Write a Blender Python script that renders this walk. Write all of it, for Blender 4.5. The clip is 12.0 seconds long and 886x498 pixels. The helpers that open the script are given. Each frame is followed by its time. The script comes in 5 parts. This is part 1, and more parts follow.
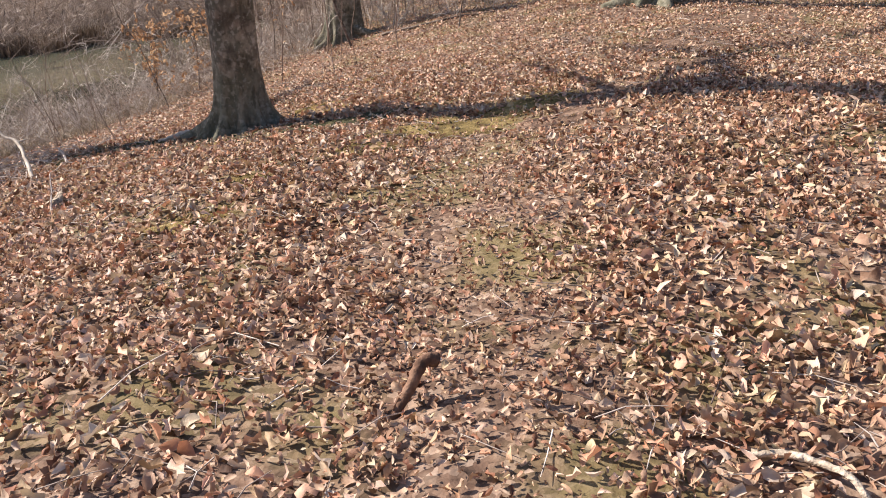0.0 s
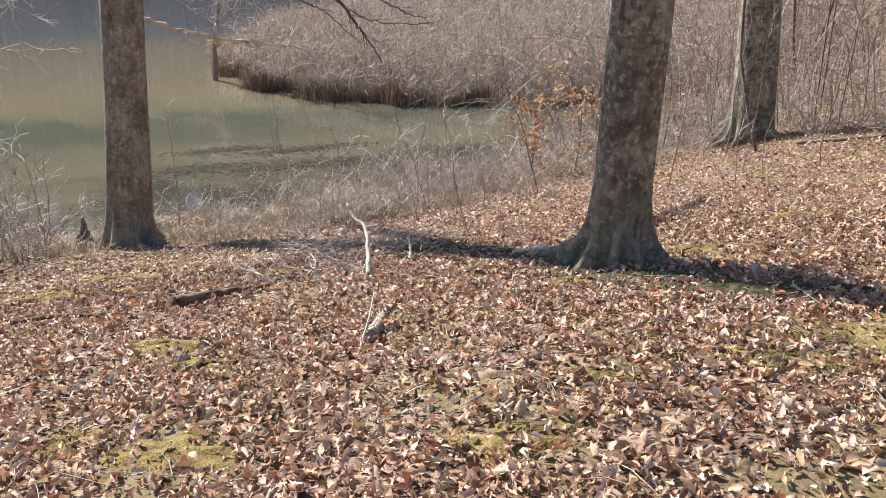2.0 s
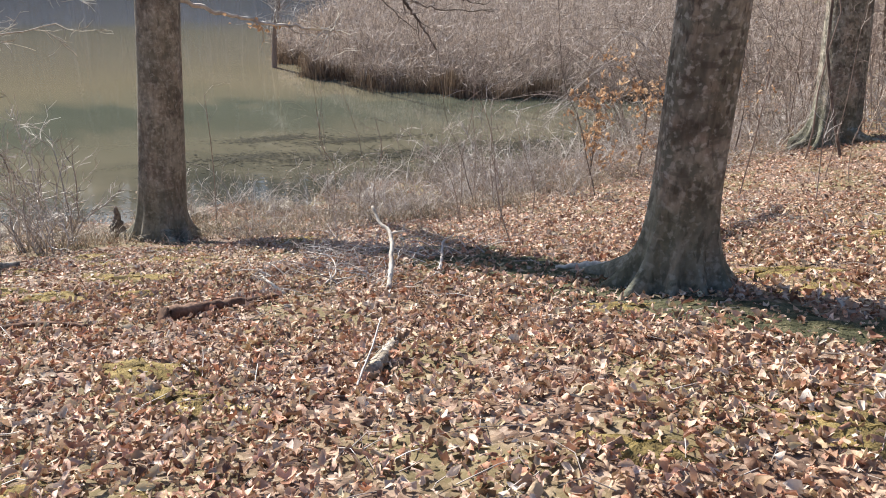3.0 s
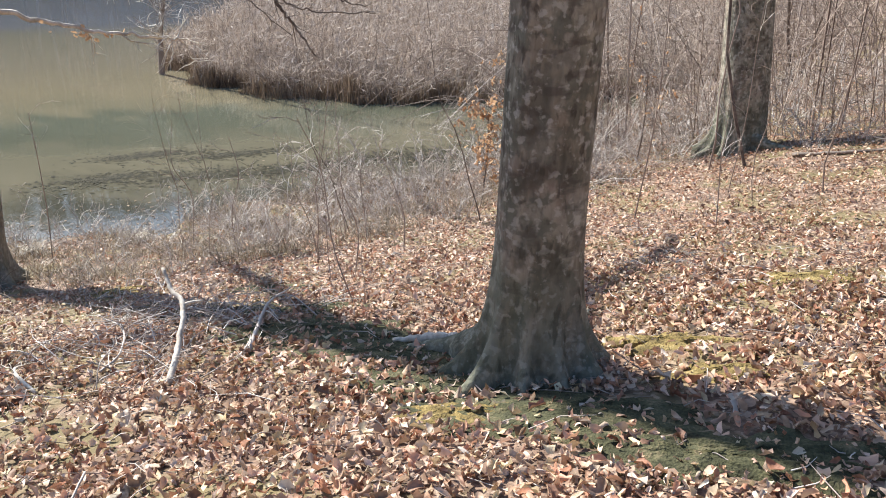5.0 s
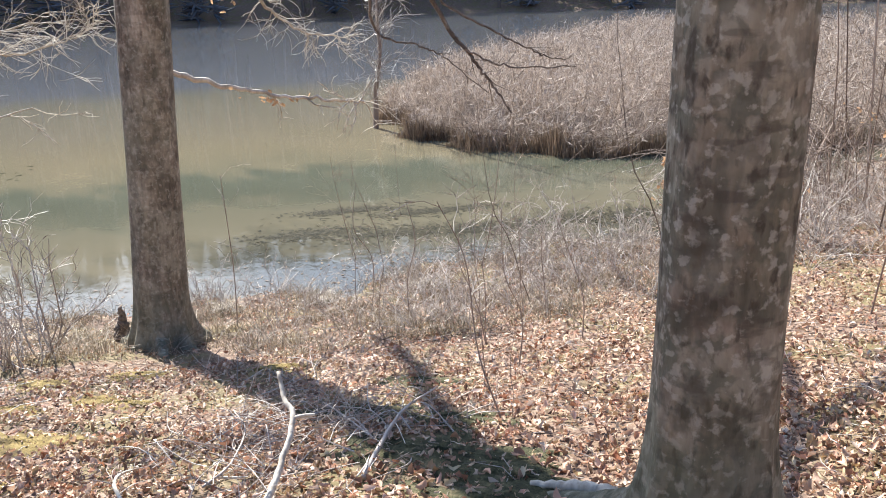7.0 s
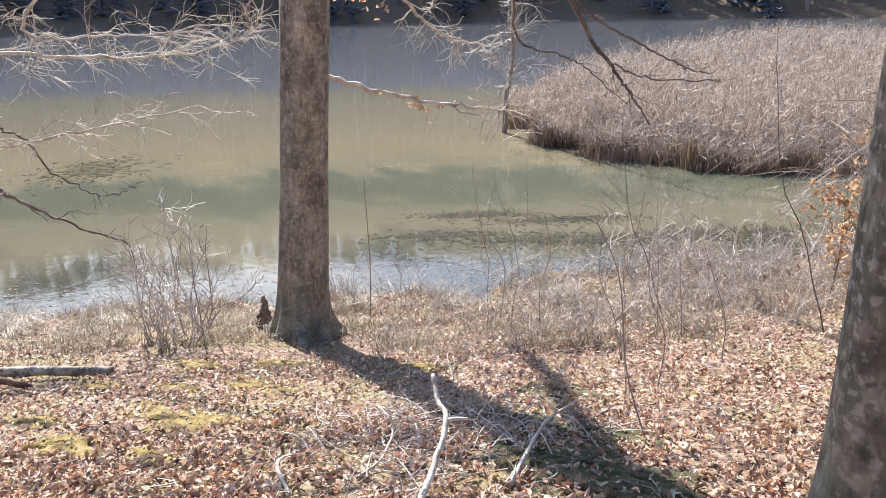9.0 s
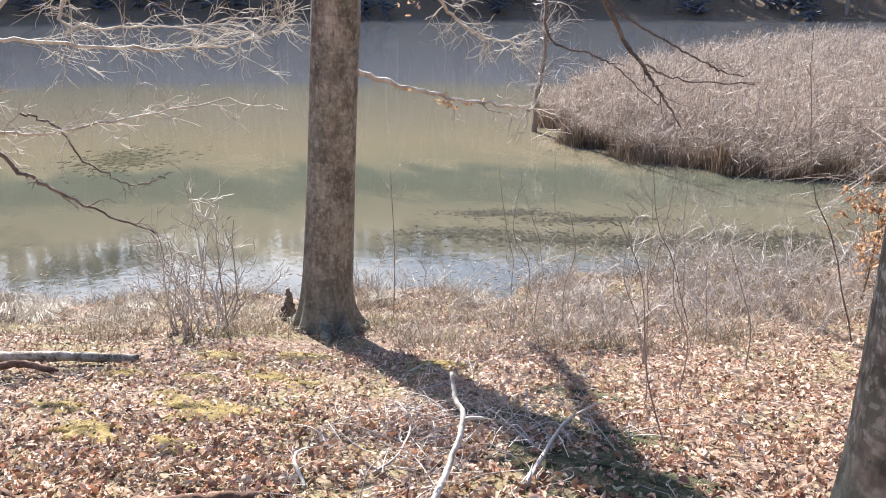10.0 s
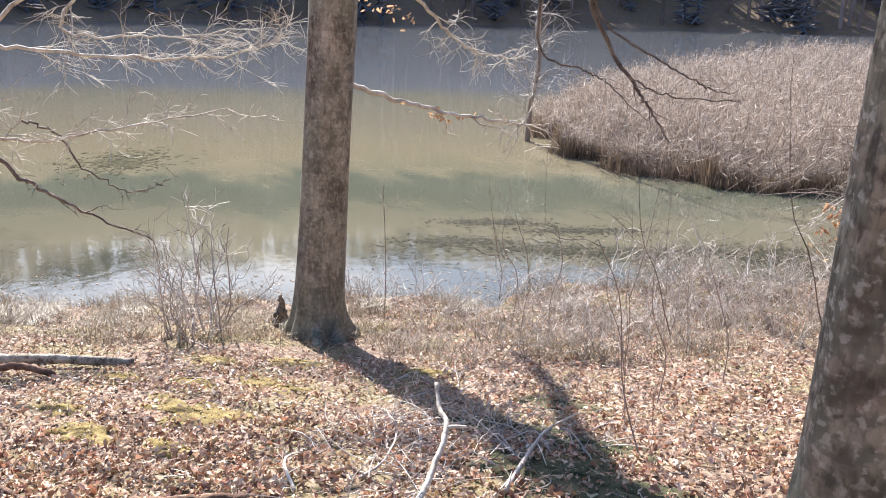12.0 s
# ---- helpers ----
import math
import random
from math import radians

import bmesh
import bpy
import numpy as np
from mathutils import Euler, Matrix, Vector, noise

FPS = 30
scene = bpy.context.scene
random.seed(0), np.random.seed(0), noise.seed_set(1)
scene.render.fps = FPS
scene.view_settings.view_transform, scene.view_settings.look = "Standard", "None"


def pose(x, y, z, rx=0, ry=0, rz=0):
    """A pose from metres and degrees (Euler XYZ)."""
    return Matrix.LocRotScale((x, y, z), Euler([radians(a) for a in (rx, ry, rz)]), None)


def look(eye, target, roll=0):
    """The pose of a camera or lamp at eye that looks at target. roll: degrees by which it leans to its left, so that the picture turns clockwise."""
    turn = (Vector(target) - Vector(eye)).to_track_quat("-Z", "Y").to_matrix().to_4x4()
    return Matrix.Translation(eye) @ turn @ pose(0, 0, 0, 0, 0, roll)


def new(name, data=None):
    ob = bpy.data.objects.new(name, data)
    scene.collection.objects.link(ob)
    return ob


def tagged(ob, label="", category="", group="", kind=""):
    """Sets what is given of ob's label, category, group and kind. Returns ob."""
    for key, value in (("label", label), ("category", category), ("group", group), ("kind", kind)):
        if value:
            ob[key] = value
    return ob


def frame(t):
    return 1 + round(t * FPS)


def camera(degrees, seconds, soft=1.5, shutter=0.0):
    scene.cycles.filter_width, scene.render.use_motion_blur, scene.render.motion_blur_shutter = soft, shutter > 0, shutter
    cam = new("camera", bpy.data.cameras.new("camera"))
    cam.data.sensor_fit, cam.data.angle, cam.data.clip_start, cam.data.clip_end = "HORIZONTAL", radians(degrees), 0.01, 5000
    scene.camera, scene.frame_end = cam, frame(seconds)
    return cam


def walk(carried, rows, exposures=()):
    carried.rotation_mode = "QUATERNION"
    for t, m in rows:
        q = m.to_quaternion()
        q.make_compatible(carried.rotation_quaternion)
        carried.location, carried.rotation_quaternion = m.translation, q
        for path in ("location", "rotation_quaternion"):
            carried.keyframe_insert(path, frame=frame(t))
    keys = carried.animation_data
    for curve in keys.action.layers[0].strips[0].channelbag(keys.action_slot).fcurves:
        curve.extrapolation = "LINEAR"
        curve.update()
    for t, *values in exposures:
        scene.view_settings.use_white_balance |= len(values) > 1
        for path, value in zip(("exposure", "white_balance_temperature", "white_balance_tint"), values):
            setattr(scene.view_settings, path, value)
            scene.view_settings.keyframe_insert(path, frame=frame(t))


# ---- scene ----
cam = camera(56.1, 12.0, 1.0)
PATH = [
    (0, (0.659, 0.482, 1.311), (0.435, 2.282, 0.469), -1.6),
    (0.5, (0.536, 0.960, 1.345), (0.140, 2.744, 0.533), -1.0),
    (1, (0.276, 1.337, 1.409), (-0.314, 3.109, 0.693), 1.5),
    (1.5, (0.112, 1.683, 1.356), (-0.726, 3.355, 0.648), -0.3),
    (2, (-0.002, 2.019, 1.317), (-1.007, 3.602, 0.621), 1.0),
    (2.5, (-0.167, 2.331, 1.289), (-1.231, 3.883, 0.611), 6.6),
    (3, (-0.231, 2.723, 1.195), (-1.355, 4.214, 0.477), 1.3),
    (3.5, (-0.290, 3.119, 1.219), (-1.456, 4.583, 0.514), 3.0),
    (3.7, (-0.307, 3.257, 1.215), (-1.471, 4.719, 0.503), 2.9),
    (5.3, (-0.454, 4.207, 1.143), (-1.413, 5.813, 0.436), 1.4),
    (5.5, (-0.479, 4.330, 1.151), (-1.450, 5.941, 0.470), 2.2),
    (6, (-0.508, 4.595, 1.187), (-1.515, 6.190, 0.522), 2.4),
    (6.1, (-0.510, 4.636, 1.192), (-1.549, 6.211, 0.528), 1.8),
    (6.5, (-0.578, 4.845, 1.163), (-1.830, 6.269, 0.528), -0.7),
    (7, (-0.672, 4.903, 1.159), (-2.077, 6.188, 0.548), -2.1),
    (7.5, (-0.736, 4.883, 1.175), (-2.176, 6.134, 0.573), -1.9),
    (7.7, (-0.762, 4.846, 1.165), (-2.217, 6.079, 0.564), -1.9),
    (9.3, (-0.739, 4.674, 1.251), (-2.333, 5.722, 0.651), -0.8),
    (9.5, (-0.745, 4.682, 1.243), (-2.346, 5.718, 0.641), -0.6),
    (10, (-0.732, 4.705, 1.249), (-2.343, 5.724, 0.644), -0.1),
    (10.5, (-0.699, 4.741, 1.241), (-2.310, 5.758, 0.631), -0.3),
    (11, (-0.697, 4.719, 1.256), (-2.303, 5.740, 0.641), -0.1),
    (11.5, (-0.613, 4.682, 1.331), (-2.216, 5.707, 0.716), 0.2),
    (12, (-0.571, 4.638, 1.361), (-2.176, 5.673, 0.768), 1.0),
]
walk(cam, [(t, look(eye, target, roll)) for t, eye, target, roll in PATH],
     [(0, 0.76, 6900, 16), (1.5, 1.03, 6560, 11), (3.5, 1.0, 6250, 8), (5.5, 1.33, 6180, 6), (7.5, 1.48, 6200, 8), (12, 1.57, 6150, 10)])

# ---- world, sun ----
SUN_DIR = Vector((-0.9736, 0.2284, 0.0)).normalized()
SUN_ELEV = radians(36)
world = bpy.data.worlds.new("world")
scene.world = world
world.use_nodes = True
wn = world.node_tree.nodes
sky = wn.new("ShaderNodeTexSky")
sky.sky_type, sky.sun_disc = "NISHITA", False
sky.sun_elevation = SUN_ELEV
sky.dust_density, sky.ozone_density = 1.6, 4.5
sky.sun_rotation = math.atan2(SUN_DIR.x, SUN_DIR.y)
world.node_tree.links.new(sky.outputs[0], wn["Background"].inputs[0])
wn["Background"].inputs[1].default_value = 0.1
sun_data = bpy.data.lights.new("sun", "SUN")
sun_data.energy, sun_data.angle, sun_data.color = 5.0, radians(0.6), (1.0, 0.93, 0.84)
sun = new("sun", sun_data)
sun_vec = Vector((SUN_DIR.x * math.cos(SUN_ELEV), SUN_DIR.y * math.cos(SUN_ELEV), math.sin(SUN_ELEV)))
sun.matrix_world = look(sun_vec * 60, (0, 0, 0))

# ---- mesh helpers ----
RNG = np.random.default_rng(7)
WATER = -2.75


def smooth(t):
    t = np.clip(t, 0, 1)
    return t * t * (3 - 2 * t)


def ground_z(x, y):
    """Height of the ground: a ridge that falls to the pond, with hills far off."""
    x, y = np.asarray(x, float), np.asarray(y, float)
    yc = np.where(y > 11, 11 + 3 * (1 - np.exp(-np.maximum(y - 11, 0) / 3)), np.maximum(y, -4))
    xc = np.clip(x, -14, 0.8)
    v = np.where(yc > 5, yc - 5, 0.6 * (yc - 5))
    h = -0.237 + 0.1327 * xc - 0.0761 * v - 0.01085 * xc**2 + 0.00901 * xc * v - 0.00055 * xc**3
    h = h - 0.07 * smooth((x + 0.8) / 1.2) - 0.16 * np.maximum(-(x + 11), 0)
    h = h + 0.15 * smooth((x - 0.2) / 2.2) * smooth((y - 3) / 2.5)
    h = h + 0.025 * np.sin(1.9 * x + 0.7 * y) * np.sin(1.3 * y - 0.5 * x) + 0.012 * np.sin(5.1 * x + 2) * np.sin(4.3 * y + x)
    h = h - 0.06 * np.exp(-((x + 8.0) ** 2 + (y - 8.3) ** 2) / 1.6)
    h = h + 0.1 * smooth((-2.25 - h) / 0.4) * np.sin(2.1 * x + 0.9 * y) * np.sin(1.7 * y - 1.1 * x + 2)
    h = np.maximum(h, -3.4)
    # a low shelf of mud and turf that carries the bank out to the waterline
    out = x - np.interp(y, [4.0, 5.5, 7.5, 9.5, 10.8, 13.0, 15.0], [-12.3, -11.9, -11.4, -10.2, -9.35, -8.9, -8.3])
    out = out + 0.22 * np.sin(2.7 * y) + 0.12 * np.sin(6.1 * y + 1)
    shelf = WATER + 0.025 + np.where(out > 0, np.minimum(0.11 * out, 0.2), 0.3 * out)
    h = np.where((y > 3.5) & (y < 16), np.maximum(h, shelf - 0.6 * (1 - smooth((y - 3.5) / 1.5) * smooth((16 - y) / 1.5))), h)
    far = np.hypot(x + 1, y - 5)
    east = smooth((x + 14 + 0.25 * (y - 20)) / 14)
    h = h + 9 * east * smooth((far - 26) / 70)
    return h + 49.5 * smooth((far - 106) / 76)


def gz(x, y):
    return float(ground_z(x, y))


def poly_mesh(name, verts, faces, smooth_shade=True):
    """A mesh from arrays; all faces have the same number of corners."""
    verts, faces = np.asarray(verts, np.float32), np.asarray(faces, np.int32)
    me = bpy.data.meshes.new(name)
    k = faces.shape[1]
    me.vertices.add(len(verts))
    me.vertices.foreach_set("co", verts.ravel())
    me.loops.add(faces.size)
    me.loops.foreach_set("vertex_index", faces.ravel())
    me.polygons.add(len(faces))
    me.polygons.foreach_set("loop_start", np.arange(0, faces.size, k, dtype=np.int32))
    me.polygons.foreach_set("use_smooth", np.full(len(faces), smooth_shade))
    me.update(calc_edges=True)
    me.validate()
    return me


class Geo:
    """Gathers quads of several pieces into one mesh."""

    def __init__(self):
        self.v, self.f, self.n = [], [], 0

    def add(self, v, f):
        self.v.append(np.asarray(v, float))
        self.f.append(np.asarray(f, int) + self.n)
        self.n += len(v)

    def tube(self, pts, radii, sides=5, wobble=None):
        pts = np.asarray(pts, float)
        n = len(pts)
        tan = np.gradient(pts, axis=0)
        tan /= np.linalg.norm(tan, axis=1)[:, None] + 1e-9
        ref = np.array([0.31, 0.52, 0.8]) if abs(tan[0] @ np.array([0.31, 0.52, 0.8])) < 0.9 else np.array([0.9, -0.3, 0.1])
        side = np.cross(tan, ref)
        side /= np.linalg.norm(side, axis=1)[:, None] + 1e-9
        up = np.cross(side, tan)
        a = np.arange(sides) / sides * 2 * np.pi
        r = np.broadcast_to(np.asarray(radii, float), n)[:, None] * (np.ones((n, sides)) if wobble is None else wobble)
        v = pts[:, None] + r[..., None] * (np.cos(a)[None, :, None] * side[:, None] + np.sin(a)[None, :, None] * up[:, None])
        i, j = np.meshgrid(np.arange(n - 1), np.arange(sides), indexing="ij")
        k = (j + 1) % sides
        f = np.stack([i * sides + j, i * sides + k, (i + 1) * sides + k, (i + 1) * sides + j], -1).reshape(-1, 4)
        self.add(v.reshape(-1, 3), f)

    def mesh(self, name):
        return poly_mesh(name, np.concatenate(self.v), np.concatenate(self.f))


def capped(pts, radii):
    """Closes both ends of a tube by drawing it in to a point."""
    pts = np.asarray(pts, float)
    radii = np.broadcast_to(np.asarray(radii, float), len(pts))
    a, b = pts[0] - (pts[1] - pts[0]) * 1e-3, pts[-1] + (pts[-1] - pts[-2]) * 1e-3
    return np.vstack([a, pts, b]), np.concatenate([[1e-4], radii, [1e-4]])


def curve_through(pts, n):
    """A smooth line of n points through a few points (Catmull-Rom)."""
    p = np.asarray(pts, float)
    p = np.vstack([2 * p[0] - p[1], p, 2 * p[-1] - p[-2]])
    out = []
    for s in np.linspace(0, len(p) - 3 - 1e-6, n):
        i, u = int(s), s - int(s)
        a, b, c, d = p[i : i + 4]
        out.append(0.5 * (2 * b + (c - a) * u + (2 * a - 5 * b + 4 * c - d) * u * u + (3 * b - a - 3 * c + d) * u**3))
    return np.array(out)


def twigs(geo, pts, r0, rng, count, length, spread=0.9, levels=1, sides=3, gravity=0.0, r_min=0.0018):
    """Side twigs along a branch, each with twigs of its own."""
    for _ in range(count):
        k = rng.uniform(0.15, 1.0) * (len(pts) - 1)
        i = min(int(k), len(pts) - 2)
        p = pts[i] + (pts[i + 1] - pts[i]) * (k - i)
        d = pts[i + 1] - pts[i]
        d = d / (np.linalg.norm(d) + 1e-9) + rng.normal(0, spread, 3) * np.array([1, 1, 0.6])
        d /= np.linalg.norm(d)
        ln = length * rng.uniform(0.4, 1.2)
        line = [p]
        for _ in range(4):
            d = d + rng.normal(0, 0.25, 3) + np.array([0, 0, gravity])
            d /= np.linalg.norm(d)
            line.append(line[-1] + d * ln / 4)
        line = np.array(line)
        r = max(r0 * 0.45, r_min)
        geo.tube(line, np.linspace(r, r_min * 0.6, 5), sides)
        if levels > 1:
            twigs(geo, line, r, rng, max(2, count // 3), length * 0.5, spread, levels - 1, sides, gravity, r_min)


def thing(name, me, material, label="", category="", kind="", group="", m=None):
    ob = new(name, me)
    me.materials.clear()
    me.materials.append(material)
    if m is not None:
        ob.matrix_world = m
    return tagged(ob, label, category, group, kind)


def part(name, me, material, parent, label=""):
    ob = new(name, me)
    me.materials.clear()
    me.materials.append(material)
    ob.parent = parent
    return tagged(ob, label)


# ---- materials ----
def material(name, stops, scale=4.0, rough=0.9, bump=0.3, stretch=(1, 1, 1), fine=40.0, by="noise", spread=0.35, spec=0.3, coords="Object", thin=0.0):
    """Colours from a ramp over noise, mixed with a random value per piece; grain at two scales and a bump."""
    m = bpy.data.materials.new(name)
    m.use_nodes = True
    nt = m.node_tree
    n, ln = nt.nodes, nt.links
    b = n["Principled BSDF"]
    b.inputs["Roughness"].default_value = rough
    b.inputs["Specular IOR Level"].default_value = spec
    tc = n.new("ShaderNodeTexCoord")
    mp = n.new("ShaderNodeMapping")
    mp.inputs["Scale"].default_value = stretch
    ln.new(tc.outputs[coords], mp.inputs[0])
    big, small = n.new("ShaderNodeTexNoise"), n.new("ShaderNodeTexNoise")
    big.inputs["Scale"].default_value, big.inputs["Detail"].default_value = scale, 5
    small.inputs["Scale"].default_value, small.inputs["Detail"].default_value = fine, 3
    ln.new(mp.outputs[0], big.inputs[0])
    ln.new(mp.outputs[0], small.inputs[0])
    mix = n.new("ShaderNodeMath")
    mix.operation = "MULTIPLY_ADD"
    ln.new(small.outputs[0], mix.inputs[0])
    mix.inputs[1].default_value = 0.5
    ln.new(big.outputs[0], mix.inputs[2])
    sub = n.new("ShaderNodeMath")
    sub.operation = "MULTIPLY_ADD"
    ln.new(mix.outputs[0], sub.inputs[0])
    sub.inputs[1].default_value, sub.inputs[2].default_value = 1.8, -0.85
    value = sub.outputs[0]
    if by != "noise":
        if by == "island":
            src = n.new("ShaderNodeNewGeometry").outputs["Random Per Island"]
        else:
            src = n.new("ShaderNodeObjectInfo").outputs["Random"]
        lerp = n.new("ShaderNodeMix")
        lerp.inputs[0].default_value = spread
        ln.new(src, lerp.inputs[2])
        ln.new(value, lerp.inputs[3])
        value = lerp.outputs[0]
    ramp = n.new("ShaderNodeValToRGB")
    el = ramp.color_ramp.elements
    while len(el) < len(stops):
        el.new(0.5)
    for e, (pos, col) in zip(el, stops):
        e.position, e.color = pos, (*col, 1)
    ln.new(value, ramp.inputs[0])
    ln.new(ramp.outputs[0], b.inputs["Base Color"])
    bp = n.new("ShaderNodeBump")
    bp.inputs["Strength"].default_value, bp.inputs["Distance"].default_value = bump, 0.02
    ln.new(mix.outputs[0], bp.inputs["Height"])
    ln.new(bp.outputs[0], b.inputs["Normal"])
    if thin:
        tr, mx = n.new("ShaderNodeBsdfTranslucent"), n.new("ShaderNodeMixShader")
        mx.inputs[0].default_value = thin
        ln.new(ramp.outputs[0], tr.inputs[0])
        ln.new(b.outputs[0], mx.inputs[1])
        ln.new(tr.outputs[0], mx.inputs[2])
        ln.new(mx.outputs[0], n["Material Output"].inputs[0])
    return m


def soil_material():
    """Trodden leaf mould: flat fragments of leaf of many tones over dark earth."""
    m = material("leaf_mould", [(0.1, (0.03, 0.018, 0.013)), (0.35, (0.10, 0.06, 0.042)), (0.6, (0.23, 0.15, 0.105)), (0.9, (0.40, 0.30, 0.22))], 9, 0.9, 0.9, fine=26)
    n, ln = m.node_tree.nodes, m.node_tree.links
    tc, b, ramp = n["Texture Coordinate"], n["Principled BSDF"], n["Color Ramp"]
    warp, add = n.new("ShaderNodeTexNoise"), n.new("ShaderNodeMixRGB")
    warp.inputs["Scale"].default_value = 14
    add.blend_type = "ADD"
    add.inputs[0].default_value = 0.07
    ln.new(tc.outputs["Object"], warp.inputs[0])
    ln.new(tc.outputs["Object"], add.inputs[1])
    ln.new(warp.outputs[1], add.inputs[2])
    vo, sep, r2, mx = n.new("ShaderNodeTexVoronoi"), n.new("ShaderNodeSeparateColor"), n.new("ShaderNodeValToRGB"), n.new("ShaderNodeMixRGB")
    vo.inputs["Scale"].default_value = 34
    ln.new(add.outputs[0], vo.inputs[0])
    ln.new(vo.outputs["Color"], sep.inputs[0])
    ln.new(sep.outputs[0], r2.inputs[0])
    el = r2.color_ramp.elements
    el.new(0.5), el.new(0.7)
    for e, (pos, col) in zip(el, [(0.0, (0.03, 0.018, 0.013)), (0.4, (0.12, 0.072, 0.05)), (0.75, (0.28, 0.19, 0.135)), (1.0, (0.48, 0.37, 0.29))]):
        e.position, e.color = pos, (*col, 1)
    mx.inputs[0].default_value = 0.55
    ln.new(ramp.outputs[0], mx.inputs[1])
    ln.new(r2.outputs[0], mx.inputs[2])
    film, edge, tint = n.new("ShaderNodeTexNoise"), n.new("ShaderNodeMapRange"), n.new("ShaderNodeMixRGB")
    film.inputs["Scale"].default_value, film.inputs["Detail"].default_value = 1.5, 6
    edge.inputs["From Min"].default_value, edge.inputs["From Max"].default_value, edge.inputs["To Max"].default_value = 0.47, 0.6, 0.75
    ln.new(tc.outputs["Object"], film.inputs[0])
    ln.new(film.outputs[0], edge.inputs[0])
    ln.new(edge.outputs[0], tint.inputs[0])
    ln.new(mx.outputs[0], tint.inputs[1])
    tint.inputs[2].default_value = (0.17, 0.14, 0.06, 1)
    ln.new(tint.outputs[0], b.inputs["Base Color"])
    bp = n.new("ShaderNodeBump")
    bp.inputs["Strength"].default_value, bp.inputs["Distance"].default_value = 0.9, 0.02
    ln.new(sep.outputs[1], bp.inputs["Height"])
    ln.new(n["Bump"].outputs[0], bp.inputs["Normal"])
    ln.new(bp.outputs[0], b.inputs["Normal"])
    return m


MAT_SOIL = soil_material()
MAT_LEAF = material("dry_leaf", [(0.0, (0.06, 0.033, 0.024)), (0.16, (0.21, 0.115, 0.075)), (0.4, (0.43, 0.275, 0.185)), (0.66, (0.59, 0.425, 0.31)), (0.96, (0.75, 0.62, 0.515))], 8, 0.6, 0.3, fine=60, by="island", spread=0.25, spec=0.3, thin=0.16)


def vary_hue(m, tones):
    """Tints each leaf a little towards one of a few tones, by a second random number."""
    n, ln = m.node_tree.nodes, m.node_tree.links
    b, ramp = n["Principled BSDF"], n["Color Ramp"]
    geo, white, r2, mx = n.new("ShaderNodeNewGeometry"), n.new("ShaderNodeTexWhiteNoise"), n.new("ShaderNodeValToRGB"), n.new("ShaderNodeMixRGB")
    white.noise_dimensions = "1D"
    ln.new(geo.outputs["Random Per Island"], white.inputs["W"])
    ln.new(white.outputs[0], r2.inputs[0])
    el = r2.color_ramp.elements
    while len(el) < len(tones):
        el.new(0.5)
    for k, (e, col) in enumerate(zip(el, tones)):
        e.position, e.color = k / (len(tones) - 1), (*col, 1)
    mx.blend_type = "MULTIPLY"
    mx.inputs[0].default_value = 1.0
    ln.new(ramp.outputs[0], mx.inputs[1])
    ln.new(r2.outputs[0], mx.inputs[2])
    ln.new(mx.outputs[0], b.inputs["Base Color"])
    for link in list(ramp.outputs[0].links):
        if link.to_node.bl_idname == "ShaderNodeBsdfTranslucent":
            ln.new(mx.outputs[0], link.to_socket)


vary_hue(MAT_LEAF, [(1.0, 0.92, 0.95), (1.06, 1.02, 0.92), (0.98, 1.06, 1.12), (1.14, 0.84, 0.74), (0.92, 1.0, 1.02), (0.98, 1.03, 0.8)])
MAT_ORANGE = material("orange_leaf", [(0.1, (0.38, 0.21, 0.115)), (0.5, (0.55, 0.345, 0.195)), (0.9, (0.72, 0.52, 0.34))], 8, 0.7, 0.2, by="island", spread=0.2, thin=0.4)


